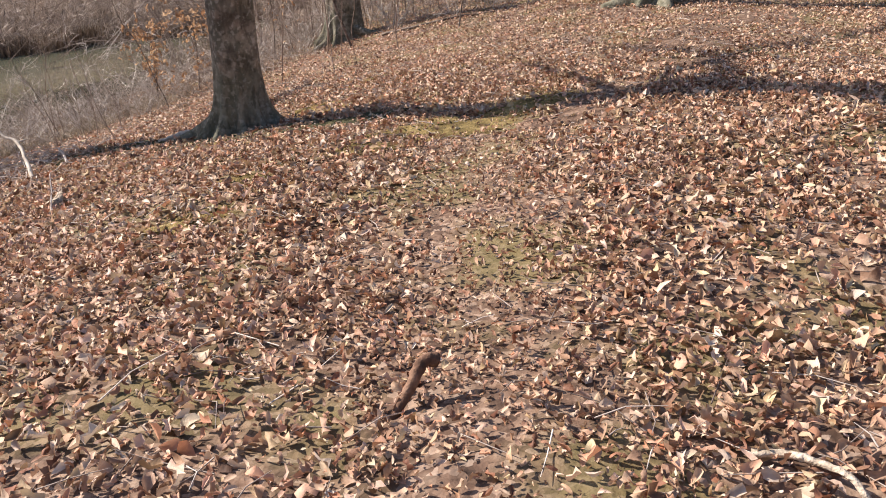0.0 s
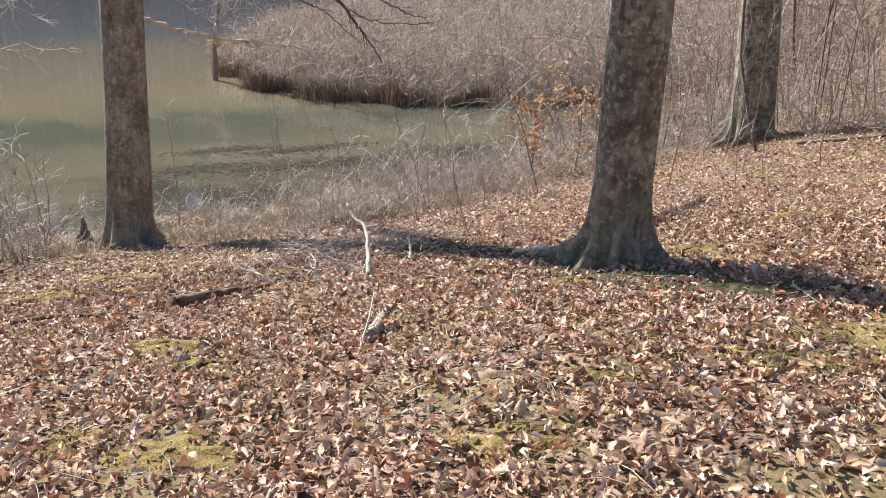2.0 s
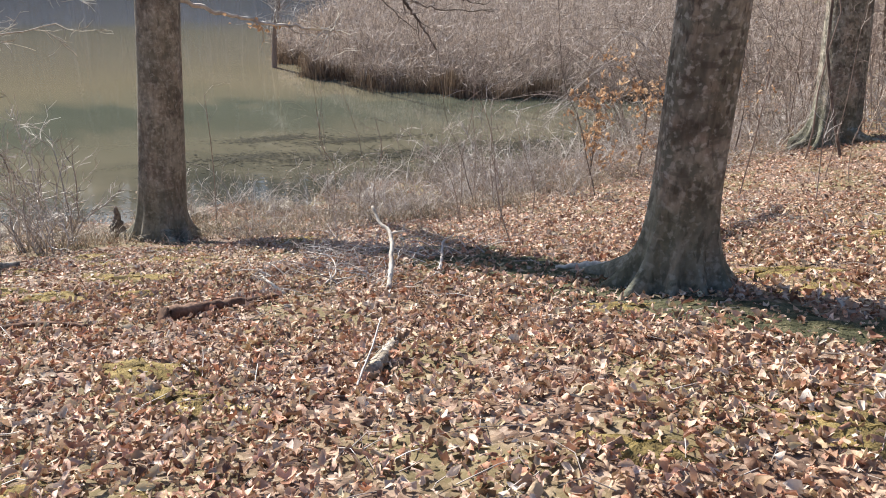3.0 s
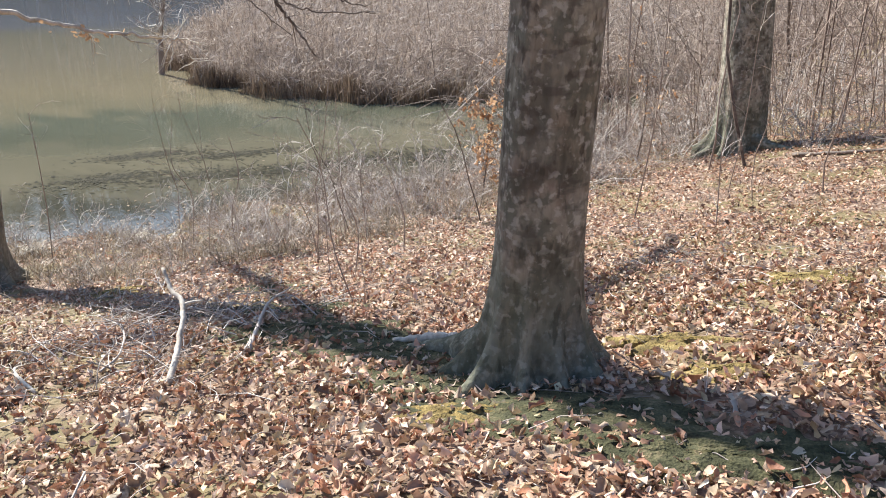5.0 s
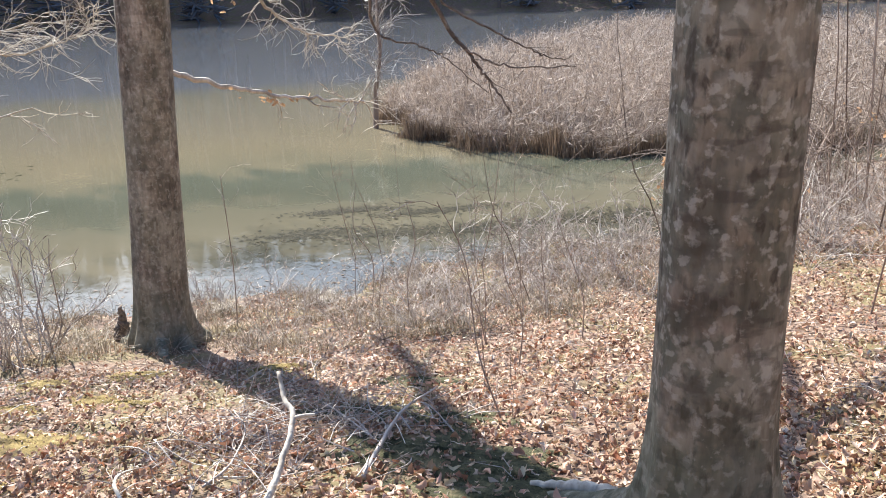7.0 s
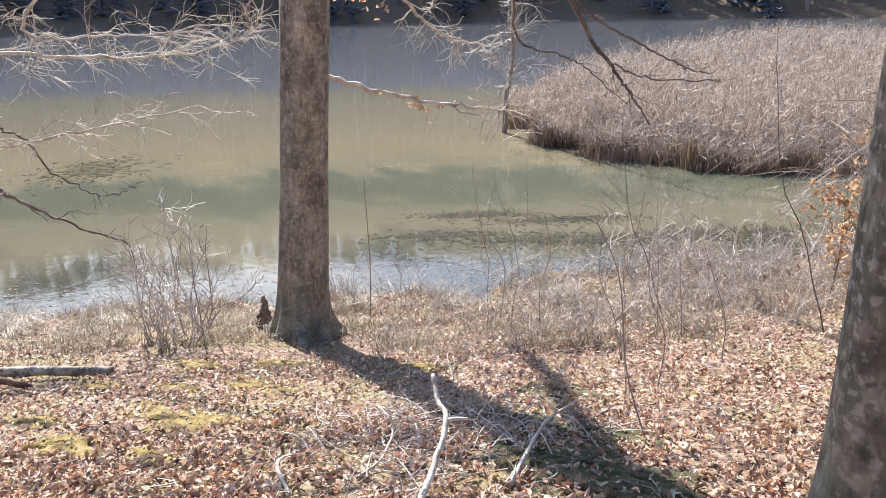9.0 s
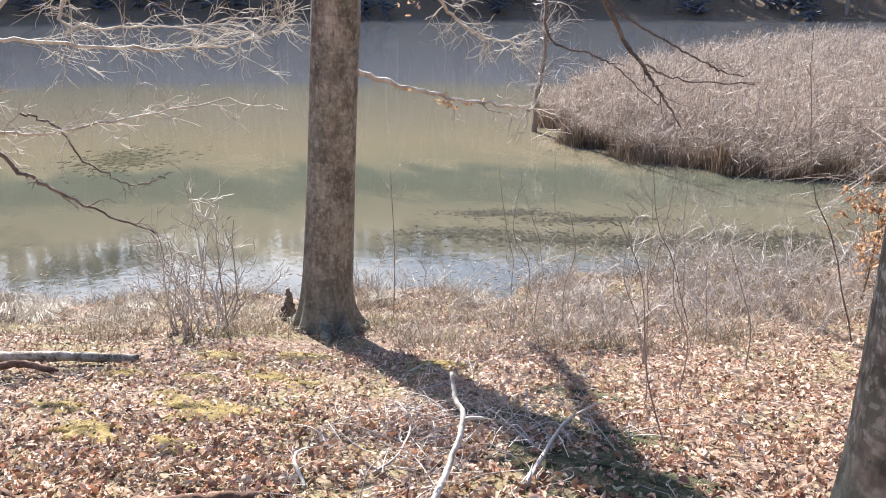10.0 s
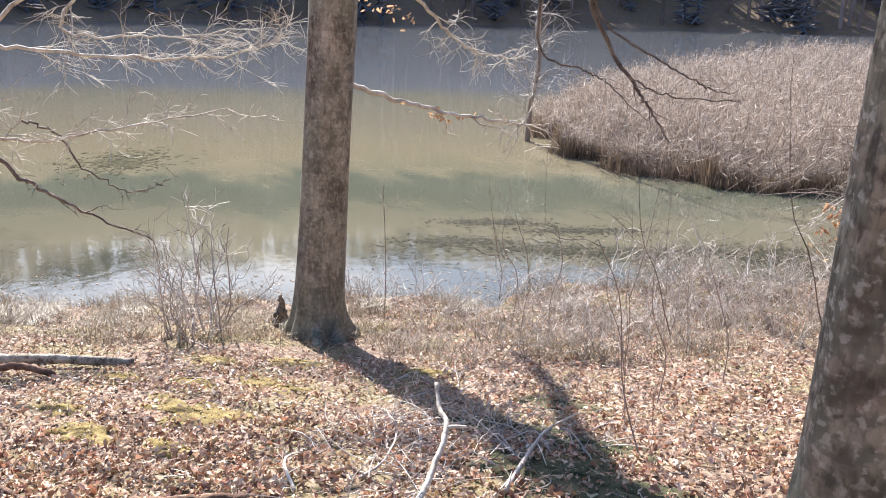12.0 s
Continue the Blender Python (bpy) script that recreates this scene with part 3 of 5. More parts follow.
def leaf_field(seed):
    """Places for leaves: close together near the path, sparser far off, few on moss, on the bare trail and in water."""
    rng = np.random.default_rng(seed)
    n = 800000
    x, y = rng.uniform(-13, 8, n), rng.uniform(0.5, 23, n)
    d = np.hypot(x + 1.2, y - 4.8)
    dens = 0.16 + 0.34 * smooth((14 - d) / 5) + 0.5 * smooth((7.2 - d) / 3)
    clump = 0.5 + 0.3 * np.sin(2.3 * x + 1.1 * y) * np.sin(1.7 * y - 0.8 * x + 1) + 0.25 * np.sin(5.1 * x - 3.3 * y + 2 * np.sin(1.9 * y)) * np.sin(4.4 * y + 2.9 * x) + 0.15 * np.sin(11 * x + 7 * y) * np.sin(9 * y - 6 * x)
    z = ground_z(x, y)
    trail = in_patches(BARE, x, y)
    keep = rng.random(n) < dens * np.clip(0.32 + 0.95 * clump, 0.2, 1.1) * (1 - 0.6 * smooth(in_patches(MOSS, x, y) * 2.0)) * (1 - 0.55 * smooth(in_patches(MOSS_SHADOWS, x, y) * 2.5)) * (1 - 0.78 * smooth(trail * 1.7)) * np.where((z < -1.95) & (rng.random(n) < 0.75 - 0.5 * (y > 9)), 0.0, 1.0)
    keep &= z > WATER + 0.02
    return x[keep], y[keep]


def build_leaves():
    x, y = leaf_field(1)
    rng = np.random.default_rng(5)
    far = np.hypot(x, y - 4)
    path = np.exp(-(((x - (0.75 - 0.09 * y)) / 0.4) ** 2)) * (y < 6.5)
    size = (1 - 0.4 * path) * (0.021 + 0.051 * rng.random(len(x)) ** 1.4) * (1 - 0.12 * smooth((far - 3) / 3) + 0.012 * np.maximum(far - 6, 0))
    lift = rng.uniform(0.002, 0.042, len(x))
    near = np.hypot(x + 0.8, y - 4.2) < 4.9
    scatter_leaves("fallen_leaves", x[near], y[near], size[near], lift[near], MAT_LEAF, "thick litter of curled tan and brown dry leaves")
    scatter_leaves("fallen_leaves", x[~near], y[~near], size[~near], lift[~near], MAT_LEAF, "dry leaf litter thinning towards the brush and the shore", plain=True)


build_leaves()

# ---- trees ----


def trunk_mesh(name, base, top_shift, height, r_low, r_top, flare, lobes, seed, sides=80, bow=0.0, reach=0.26):
    """A trunk with buttress roots: rings whose outline swells into lobes near the ground."""
    rng = np.random.default_rng(seed)
    bx, by = base
    b0 = gz(bx, by)
    hs = np.concatenate([np.linspace(-0.45, 0.0, 5), np.linspace(0.05, 0.6, 12), np.linspace(0.7, 3.2, 16), np.linspace(3.7, height, 16)])
    ang = np.arange(sides) / sides * 2 * np.pi
    ph = rng.uniform(0, 6.28, 6)
    geo = Geo()
    v = []
    for h in hs:
        u = max(h, 0) / height
        r = r_low + (r_top - r_low) * u**0.5
        low = math.exp(-max(h, 0) / reach)
        out = np.ones(sides)
        for la, lw, lh in lobes:
            d = np.abs((ang - radians(la) + np.pi) % (2 * np.pi) - np.pi)
            out = out + lh * flare * low ** (0.9 + 0.55 * lh) * np.exp(-((d / radians(lw)) ** 2))
            out = out + 0.035 * min(lh, 1.2) * math.exp(-max(h, 0) / 0.8) * np.exp(-((d / radians(lw * 0.9)) ** 2))
        out = out + 0.1 * flare * low
        out = out + 0.025 * np.sin(3 * ang + ph[0] + h * 0.9) + 0.015 * np.sin(7 * ang + ph[1] - h * 1.4) + 0.02 * np.sin(2 * ang + ph[2] + h * 2.1)
        s = u
        cx = bx + top_shift[0] * s + bow * math.sin(u * 9) * 0.05
        cy = by + top_shift[1] * s
        v.append(np.stack([cx + r * out * np.cos(ang), cy + r * out * np.sin(ang), np.full(sides, b0 + h)], -1))
    n = len(hs)
    i, j = np.meshgrid(np.arange(n - 1), np.arange(sides), indexing="ij")
    k = (j + 1) % sides
    geo.add(np.concatenate(v), np.stack([i * sides + j, i * sides + k, (i + 1) * sides + k, (i + 1) * sides + j], -1).reshape(-1, 4))
    return geo.mesh(name)


def crown_mesh(name, base, top_shift, height, r_top, seed, limbs=9, low=0.5, reach=4.0):
    rng = np.random.default_rng(seed)
    geo = Geo()
    b0 = gz(*base)
    for i in range(limbs):
        u = low + (1 - low) * i / (limbs - 1)
        p = np.array([base[0] + top_shift[0] * u, base[1] + top_shift[1] * u, b0 + height * u])
        a = i * 2.4 + rng.uniform(-0.4, 0.4)
        d = np.array([math.cos(a), math.sin(a), 0.75])
        ln = reach * rng.uniform(0.7, 1.1)
        line = [p]
        for _ in range(6):
            d = d + rng.normal(0, 0.16, 3)
            d /= np.linalg.norm(d)
            line.append(line[-1] + d * ln / 6)
        line = np.array(line)
        geo.tube(line, np.linspace(r_top * 0.55, 0.012, 7), 6)
        twigs(geo, line, 0.04, rng, 9, ln * 0.45, 0.6, 2, 3, 0.03, 0.005)
    return geo.mesh(name)


def tree(base, top_shift, height, r_low, r_top, flare, lobes, seed, label, crown_limbs=9, low=0.5, reach=4.0, bark=None):
    root = tagged(new("tree"), label, "tree", "bare trees on the bank")
    root.location = (base[0], base[1], gz(*base))
    inv = Matrix.Translation(-root.location)
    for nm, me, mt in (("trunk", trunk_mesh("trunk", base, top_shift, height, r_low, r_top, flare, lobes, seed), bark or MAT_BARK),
                       ("crown", crown_mesh("crown", base, top_shift, height, r_top, seed + 1, crown_limbs, low, reach), MAT_BRANCH)):
        me.transform(inv)
        part(nm, me, mt, root)
    return root


def limb(root, pts, r0, r1, seed, mat, count=10, length=0.6, levels=2, gravity=-0.02, name="limb", label="", r_min=0.0036):
    """A bough through the given points, with its twigs, as a part of a tree."""
    rng = np.random.default_rng(seed)
    geo = Geo()
    line = curve_through(pts, 8 * len(pts))
    line[1:-1] += rng.normal(0, 0.012, (len(line) - 2, 3))
    geo.tube(line, np.linspace(r0, r1, len(line)), 6)
    k = len(line) // 3
    twigs(geo, line[k:], r1 * 2, rng, count, length, 0.75, levels, 3, gravity, r_min)
    me = geo.mesh(name)
    me.transform(Matrix.Translation(-root.location))
    part(name, me, mat, root, label)
    return line


TREE_A = tree((-1.849, 7.107), (0.25, -0.1), 13.0, 0.197, 0.15, 0.95, [(176, 15, 1.25), (216, 13, 1.1), (254, 12, 1.5), (290, 11, 0.9), (322, 12, 1.3), (355, 14, 1.6), (40, 17, 1.2), (85, 19, 0.9), (130, 14, 1.0)], 11,
              "mottled grey-brown trunk with flared buttress roots and moss", 9, 0.42, 4.5)
TREE_B = tree((-8.395, 8.065), (0.55, 0.85), 14.0, 0.268, 0.2, 0.95, [(330, 14, 1.3), (285, 12, 0.6), (200, 16, 1.2), (245, 12, 0.6), (90, 20, 0.8), (15, 14, 0.9)], 21,
              "straight grey beech trunk at the edge of the pond", 9, 0.62, 4.5, MAT_BARK_PALE)
TREE_C = tree((-2.86, 15.5), (-0.9, -0.2), 14.0, 0.35, 0.2, 0.8, [(205, 10, 0.9), (230, 9, 0.7), (258, 9, 0.8), (290, 9, 0.6), (325, 12, 1.2), (100, 20, 0.8)], 31,
              "thick grey trunk with spreading roots at the edge of the brush", 9, 0.45, 5.0)
TREE_E = tree((2.25, 12.9), (2.6, 0.3), 12.0, 0.34, 0.14, 0.9, [(190, 12, 1.3), (235, 10, 0.7), (280, 12, 1.1), (60, 25, 0.8)], 41, "leaning grey trunk on the leafy ridge", 8, 0.5, 4.0)
TREE_F = tree((1.9, 20.0), (-0.5, 0.3), 12.0, 0.2, 0.1, 0.7, [(200, 20, 1.0), (320, 20, 1.0)], 51, "dark trunk among the thicket", 8, 0.45, 4.0)


def root_spur(tree_ob, pts, r0, r1, seed):
    """A surface root running out from the foot of a trunk."""
    rng = np.random.default_rng(seed)
    geo = Geo()
    line = curve_through(pts, 14)
    p, r = capped(line, np.linspace(r0, r1, 14))
    geo.tube(p, r, 10, 1 + rng.normal(0, 0.05, (len(p), 10)))
    me = geo.mesh("root")
    me.transform(Matrix.Translation(-tree_ob.location))
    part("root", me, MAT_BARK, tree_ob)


def at_ground(x, y, up):
    return (x, y, gz(x, y) + up)


root_spur(TREE_A, [at_ground(-2.0, 7.12, 0.16), at_ground(-2.3, 7.16, 0.05), at_ground(-2.6, 7.17, -0.01)], 0.085, 0.022, 1)
root_spur(TREE_B, [at_ground(-8.25, 8.0, 0.14), at_ground(-7.95, 7.85, 0.04), at_ground(-7.65, 7.75, -0.01)], 0.1, 0.03, 4)
root_spur(TREE_C, [at_ground(-2.65, 15.3, 0.16), at_ground(-2.4, 15.15, 0.05), at_ground(-2.1, 15.05, -0.02)], 0.1, 0.03, 5)
root_spur(TREE_C, [at_ground(-3.0, 15.3, 0.16), at_ground(-3.2, 15.1, 0.05), at_ground(-3.4, 14.95, -0.02)], 0.09, 0.03, 6)

# low boughs of the beech that hang over the water
# boughs in the pale stick tone have their sunlit highlights painted in
limb(TREE_B, [(-8.3, 8.15, 2.5), (-8.6, 6.4, 2.2), (-8.75, 4.9, 0.6), (-8.68, 5.29, -0.17), (-8.63, 5.77, -0.58), (-8.52, 6.44, -0.98)], 0.035, 0.008, 61, MAT_BRANCH, 9, 0.4)
limb(TREE_B, [(-8.4, 8.1, 2.0), (-9.1, 6.2, 1.9), (-9.25, 4.9, 0.5), (-9.18, 5.36, -0.02), (-9.05, 6.32, 0.03), (-8.79, 7.34, 0.2)], 0.03, 0.006, 62, MAT_STICK, 26, 0.5)
limb(TREE_B, [(-9.2, 5.5, 0.15), (-9.13, 5.8, -0.01), (-9.1, 6.02, -0.38), (-9.03, 6.44, -0.61), (-8.95, 6.76, -0.5)], 0.012, 0.005, 63, MAT_BRANCH, 7, 0.3)
limb(TREE_B, [(-8.45, 8.1, 2.3), (-9.4, 6.8, 1.9), (-10.1, 5.4, 0.9), (-10.09, 6.17, 0.68), (-9.89, 7.13, 0.6), (-9.69, 7.81, 0.67), (-9.45, 8.3, 0.84)], 0.03, 0.006, 64, MAT_STICK, 30, 0.6)
limb(TREE_B, [(-8.5, 8.2, 3.0), (-10.2, 7.6, 2.4), (-10.8, 6.2, 1.0), (-10.6, 7.0, 0.8), (-10.3, 8.0, 0.9)], 0.03, 0.006, 65, MAT_STICK, 26, 0.6)
limb(TREE_B, [(-8.32, 8.25, 0.5), (-8.3, 8.97, 0.27), (-8.0, 9.47, 0.12), (-7.67, 9.95, 0.05), (-7.52, 10.14, 0.02)], 0.03, 0.012, 66, MAT_STICK, 12, 0.45)
limb(TREE_B, [(-8.35, 8.2, 1.7), (-8.6, 9.4, 1.3), (-9.0, 10.3, 0.75), (-9.2, 11.2, 0.55)], 0.03, 0.006, 67, MAT_STICK, 22, 0.5)
limb(TREE_B, [(-8.3, 8.2, 3.5), (-8.5, 8.6, 2.95), (-9.36, 9.13, 2.65), (-10.05, 9.63, 2.45), (-10.95, 10.05, 2.33), (-11.96, 10.45, 2.0)], 0.1, 0.04, 68, MAT_BRANCH, 8, 0.9)
limb(TREE_B, [(-8.25, 8.25, 3.75), (-7.9, 8.9, 3.45), (-7.45, 9.7, 3.15), (-7.4, 10.6, 3.1), (-7.5, 11.4, 3.0)], 0.08, 0.04, 74, MAT_BRANCH, 6, 0.7)
limb(TREE_B, [(-8.3, 8.2, 4.6), (-9.2, 11.2, 3.6), (-9.48, 12.92, 0.95), (-9.14, 13.27, 0.19), (-8.93, 13.47, -0.19), (-8.71, 13.68, -0.65)], 0.05, 0.012, 69, MAT_BRANCH, 8, 0.5)
limb(TREE_B, [(-9.3, 13.1, 0.5), (-9.14, 13.27, 0.23), (-8.75, 13.64, 0.01), (-8.02, 14.25, -0.02)], 0.02, 0.008, 70, MAT_BRANCH, 6, 0.4)
limb(TREE_B, [(-9.45, 12.6, 1.5), (-9.35, 13.0, 0.9), (-8.83, 13.57, 0.46), (-8.42, 13.92, 0.17), (-8.14, 14.16, 0.07)], 0.022, 0.008, 71, MAT_BRANCH, 7, 0.4)
limb(TREE_B, [(-9.4, 12.0, 2.3), (-10.03, 12.28, 0.67), (-9.62, 12.77, 0.33), (-9.41, 13.0, 0.18), (-8.95, 13.45, -0.35)], 0.022, 0.007, 72, MAT_BRANCH, 8, 0.4)
limb(TREE_A, [(-1.85, 7.15, 2.1), (-1.97, 7.83, 1.95), (-2.2, 8.7, 1.75), (-2.4, 9.5, 1.6)], 0.05, 0.02, 73, MAT_BRANCH, 6, 0.6)
limb(TREE_A, [(-1.8, 7.1, 2.15), (-1.45, 8.5, 2.43), (-1.1, 9.8, 2.9), (-0.7, 10.9, 3.2), (-0.5, 12.0, 3.6)], 0.05, 0.025, 75, MAT_BRANCH, 8, 0.9)

# ---- brush on the bank ----


def shrub_mesh(name, seed, stems=9, height=1.5, twig_count=7, levels=2, spread=0.35, thick=0.0085):
    rng = np.random.default_rng(seed)
    geo = Geo()
    for _ in range(stems):
        a, r = rng.uniform(0, 6.28), rng.uniform(0, 0.22)
        d = np.array([math.cos(a) * spread, math.sin(a) * spread, 1.0]) + rng.normal(0, 0.12, 3)
        p = np.array([math.cos(a) * r, math.sin(a) * r, -0.08])
        ln = height * rng.uniform(0.5, 1.15)
        line = [p]
        for _ in range(6):
            d = d + rng.normal(0, 0.24, 3)
            d /= np.linalg.norm(d)
            line.append(line[-1] + d * ln / 6)
        line = np.array(line)
        geo.tube(line, np.linspace(thick, thick * 0.3, 7), 4)
        twigs(geo, line, 0.007, rng, twig_count, ln * 0.34, 0.6, levels, 3, 0.03, 0.0036)
    return geo.mesh(name)


def sapling_mesh(name, seed, height, r, twig_count=10):
    rng = np.random.default_rng(seed)
    geo = Geo()
    d, line = np.array([rng.normal(0, 0.1), rng.normal(0, 0.1), 1.0]), [np.array([0, 0, -0.1])]
    for _ in range(10):
        d = d * np.array([0.85, 0.85, 1]) + rng.normal(0, 0.13, 3) * np.array([1, 1, 0])
        line.append(line[-1] + d / np.linalg.norm(d) * height / 10)
    line = np.array(line)
    geo.tube(line, np.linspace(r, r * 0.3, 11), 6)
    twigs(geo, line[2:], r * 0.5, rng, twig_count, height * 0.22, 0.7, 2, 3, 0.02, 0.0025)
    return geo.mesh(name)


SHRUBS = [shrub_mesh("shrub", 300 + k, 7 + k % 3, 0.9 + 0.18 * (k % 4), 5, 2, 0.45 + 0.15 * (k % 4)) for k in range(7)]
SAPS = [sapling_mesh("sapling", 340 + k, 3.2 + 0.7 * k, 0.007 + 0.003 * k) for k in range(5)]


STEMS = [((-3.34, 7.73), (-3.62, 7.57, 0.13)), ((-4.1, 8.68), (-4.24, 8.69, -0.25)), ((-4.89, 9.19), (-5.12, 9.15, -0.62)), ((-7.76, 10.25), (-7.96, 10.29, -0.94)),
         ((-8.64, 9.02), (-8.8, 9.11, -0.75)), ((-6.72, 9.95), (-6.83, 10.06, -0.91)), ((-5.29, 10.39), (-5.42, 10.47, -1.08)), ((-4.4, 9.77), (-4.64, 9.73, -0.6)), ((-11.6, 13.95), (-11.75, 14.05, -0.75)), ((-2.72, 11.0), (-2.68, 11.15, 1.9)), ((-1.9, 10.6), (-1.95, 10.7, -0.2)), ((-2.2, 12.2), (-2.1, 12.3, 1.2))]


def plant(me, name, x, y, rz, s, mat, label, category, group):
    thing(name, me, mat, label, category, "", group, Matrix.Translation((x, y, gz(x, y))) @ Matrix.Rotation(rz, 4, "Z") @ Matrix.Scale(s, 4))


def build_brush():
    rng = np.random.default_rng(17)
    n = 0
    while n < 165:
        y = rng.uniform(4.5, 21)
        x = rng.uniform(-13.5, -2.5)
        z = gz(x, y)
        if z < WATER - 0.05 or z > -1.68 or math.hypot(x + 8.4, y - 8.06) < 0.9 or math.hypot(x + 2.75, y - 15.45) < 0.8:
            continue
        if y < 7.6 and (x > -8.7 or rng.random() < 0.6):
            continue
        size = rng.uniform(0.25, 0.5) if y < 9.3 else rng.uniform(0.4, 0.75) if y < 13 else rng.uniform(0.5, 1.0)
        if y < 9.3 and rng.random() < 0.5:
            continue
        plant(SHRUBS[n % 7], "shrub", x, y, rng.uniform(0, 6.28), size, MAT_TWIG, "leafless shrub of thin pale grey-brown stems on the bank", "shrub", "bank brush")
        n += 1
    for k in range(75):
        x, y = rng.uniform(-4.5, 7), rng.uniform(15.2, 24)
        if math.hypot(x + 2.92, y - 15.5) < 0.9:
            continue
        plant(SHRUBS[k % 7], "shrub", x, y, rng.uniform(0, 6.28), rng.uniform(0.6, 1.3), MAT_BRUSH, "leafless brown shrub in the thicket behind the ridge", "shrub", "thicket shrubs")
    for k in range(46):
        x = rng.uniform(-4.6, 3.0)
        y = 14.9 + rng.uniform(-0.3, 1.2)
        if math.hypot(x + 2.86, y - 15.5) < 0.75:
            continue
        plant(SHRUBS[k % 7], "shrub", x, y, rng.uniform(0, 6.28), rng.uniform(0.3, 0.75), MAT_TWIG, "low leafless shrub of pale stems where the leaf litter ends", "shrub", "thicket shrubs")
    thorn = shrub_mesh("shrub", 333, 9, 1.35, 9, 2, 0.3, 0.011)
    plant(thorn, "shrub", -8.75, 7.0, 0.4, 1.0, MAT_TWIG, "many-stemmed bare shrub beside the beech trunk", "shrub", "bank brush")
    plant(thorn, "shrub", -8.6, 6.6, 2.9, 0.85, MAT_TWIG, "many-stemmed bare shrub beside the beech trunk", "shrub", "bank brush")
    plant(SHRUBS[4], "shrub", -8.5, 6.75, 2.4, 1.1, MAT_TWIG, "many-stemmed bare shrub beside the beech trunk", "shrub", "bank brush")
    for x, y, k, s in [(-1.33, 12.1, 1, 0.9), (-1.85, 11.7, 0, 0.8), (-5.44, 10.2, 0, 0.6), (-4.89, 9.2, 1, 0.5), (-3.31, 7.76, 0, 0.3), (-3.96, 8.2, 0, 0.45),
                       (-6.4, 9.3, 1, 0.45), (-5.9, 10.9, 2, 0.5), (-7.3, 9.7, 1, 0.5), (-4.4, 11.2, 2, 0.6), (-0.6, 13.2, 2, 0.9), (0.4, 13.6, 1, 0.9), (1.0, 14.5, 3, 0.8)]:
        plant(SAPS[k], "sapling", x, y, rng.uniform(0, 6.28), s, MAT_BRANCH, "thin dark bare sapling standing in the leaf litter", "sapling", "thin saplings")
    for _ in range(95):
        x, y = rng.uniform(-5, 12), rng.uniform(14, 34)
        if gz(x, y) < -2.2 or math.hypot(x + 2.75, y - 15.45) < 1 or math.hypot(x - 2.1, y - 12.9) < 1.2:
            continue
        plant(SAPS[int(rng.integers(0, 5))], "sapling", x, y, rng.uniform(0, 6.28), rng.uniform(0.7, 1.5), MAT_BRUSH, "thin bare sapling in the thicket behind the ridge", "sapling", "thicket saplings")


build_brush()


def build_slim_trees():
    """Slim dark trees that stand here and there in the thicket."""
    rng = np.random.default_rng(59)
    for k in range(18):
        x, y = rng.uniform(-4, 14), rng.uniform(17.5, 38)
        plant(SAPS[int(rng.integers(2, 5))], "slim_tree", x, y, rng.uniform(0, 6.28), rng.uniform(1.8, 3.0), MAT_BRANCH, "slim dark leafless tree in the thicket", "tree", "slim trees")


build_slim_trees()


def near_stems():
    """Thin stems that stand singly between the path and the water."""
    rng = np.random.default_rng(67)
    for (bx, by), top in STEMS:
        root = tagged(new("sapling"), "thin bare sapling stem rising from the leaf litter by the shore", "sapling", "thin saplings")
        root.location = (bx, by, gz(bx, by) - 0.03)
        end = np.array(top) - np.array(root.location)
        line = curve_through([(0, 0, 0), end * 0.35 + rng.normal(0, 0.045, 3), end * 0.7 + rng.normal(0, 0.05, 3), end], 14)
        geo = Geo()
        geo.tube(line, np.linspace(0.0065, 0.0025, 14) * rng.uniform(0.7, 1.25), 5)
        part("stem", geo.mesh("stem"), MAT_BRUSH, root)
        geo = Geo()
        twigs(geo, line, 0.005, rng, 7, 0.3, 0.6, 2, 3, 0.02, 0.0022)
        part("crown", geo.mesh("crown"), MAT_TWIG, root)


near_stems()


def build_weeds():
    """Dry weed stems and low twigs among the brush and along the shore."""
    rng = np.random.default_rng(23)
    geo = Geo()
    n = 0
    while n < 4600:
        y, x = rng.uniform(3.5, 22), rng.uniform(-13.5, -2.5)
        z = gz(x, y)
        if z < WATER - 0.08 or z > -1.62 or (y < 7.4 and x > -8.3):
            continue
        h = rng.uniform(0.08, 0.28) if y < 9.5 else rng.uniform(0.08, 0.32) if y < 13 else rng.uniform(0.15, 0.6)
        d = np.array([rng.normal(0, 1.0), rng.normal(0, 1.0), rng.uniform(0.3, 1.0)])
        p = np.array([x, y, z - 0.03])
        geo.tube([p, p + d * h * 0.5 + rng.normal(0, 0.03, 3), p + d * h + rng.normal(0, 0.08, 3)], [0.0035, 0.0028, 0.0012], 3)
        n += 1
    thing("dry_weeds", geo.mesh("dry_weeds"), MAT_REED, "dry bleached weed stems and twigs along the shore", "weeds", "stuff")


build_weeds()


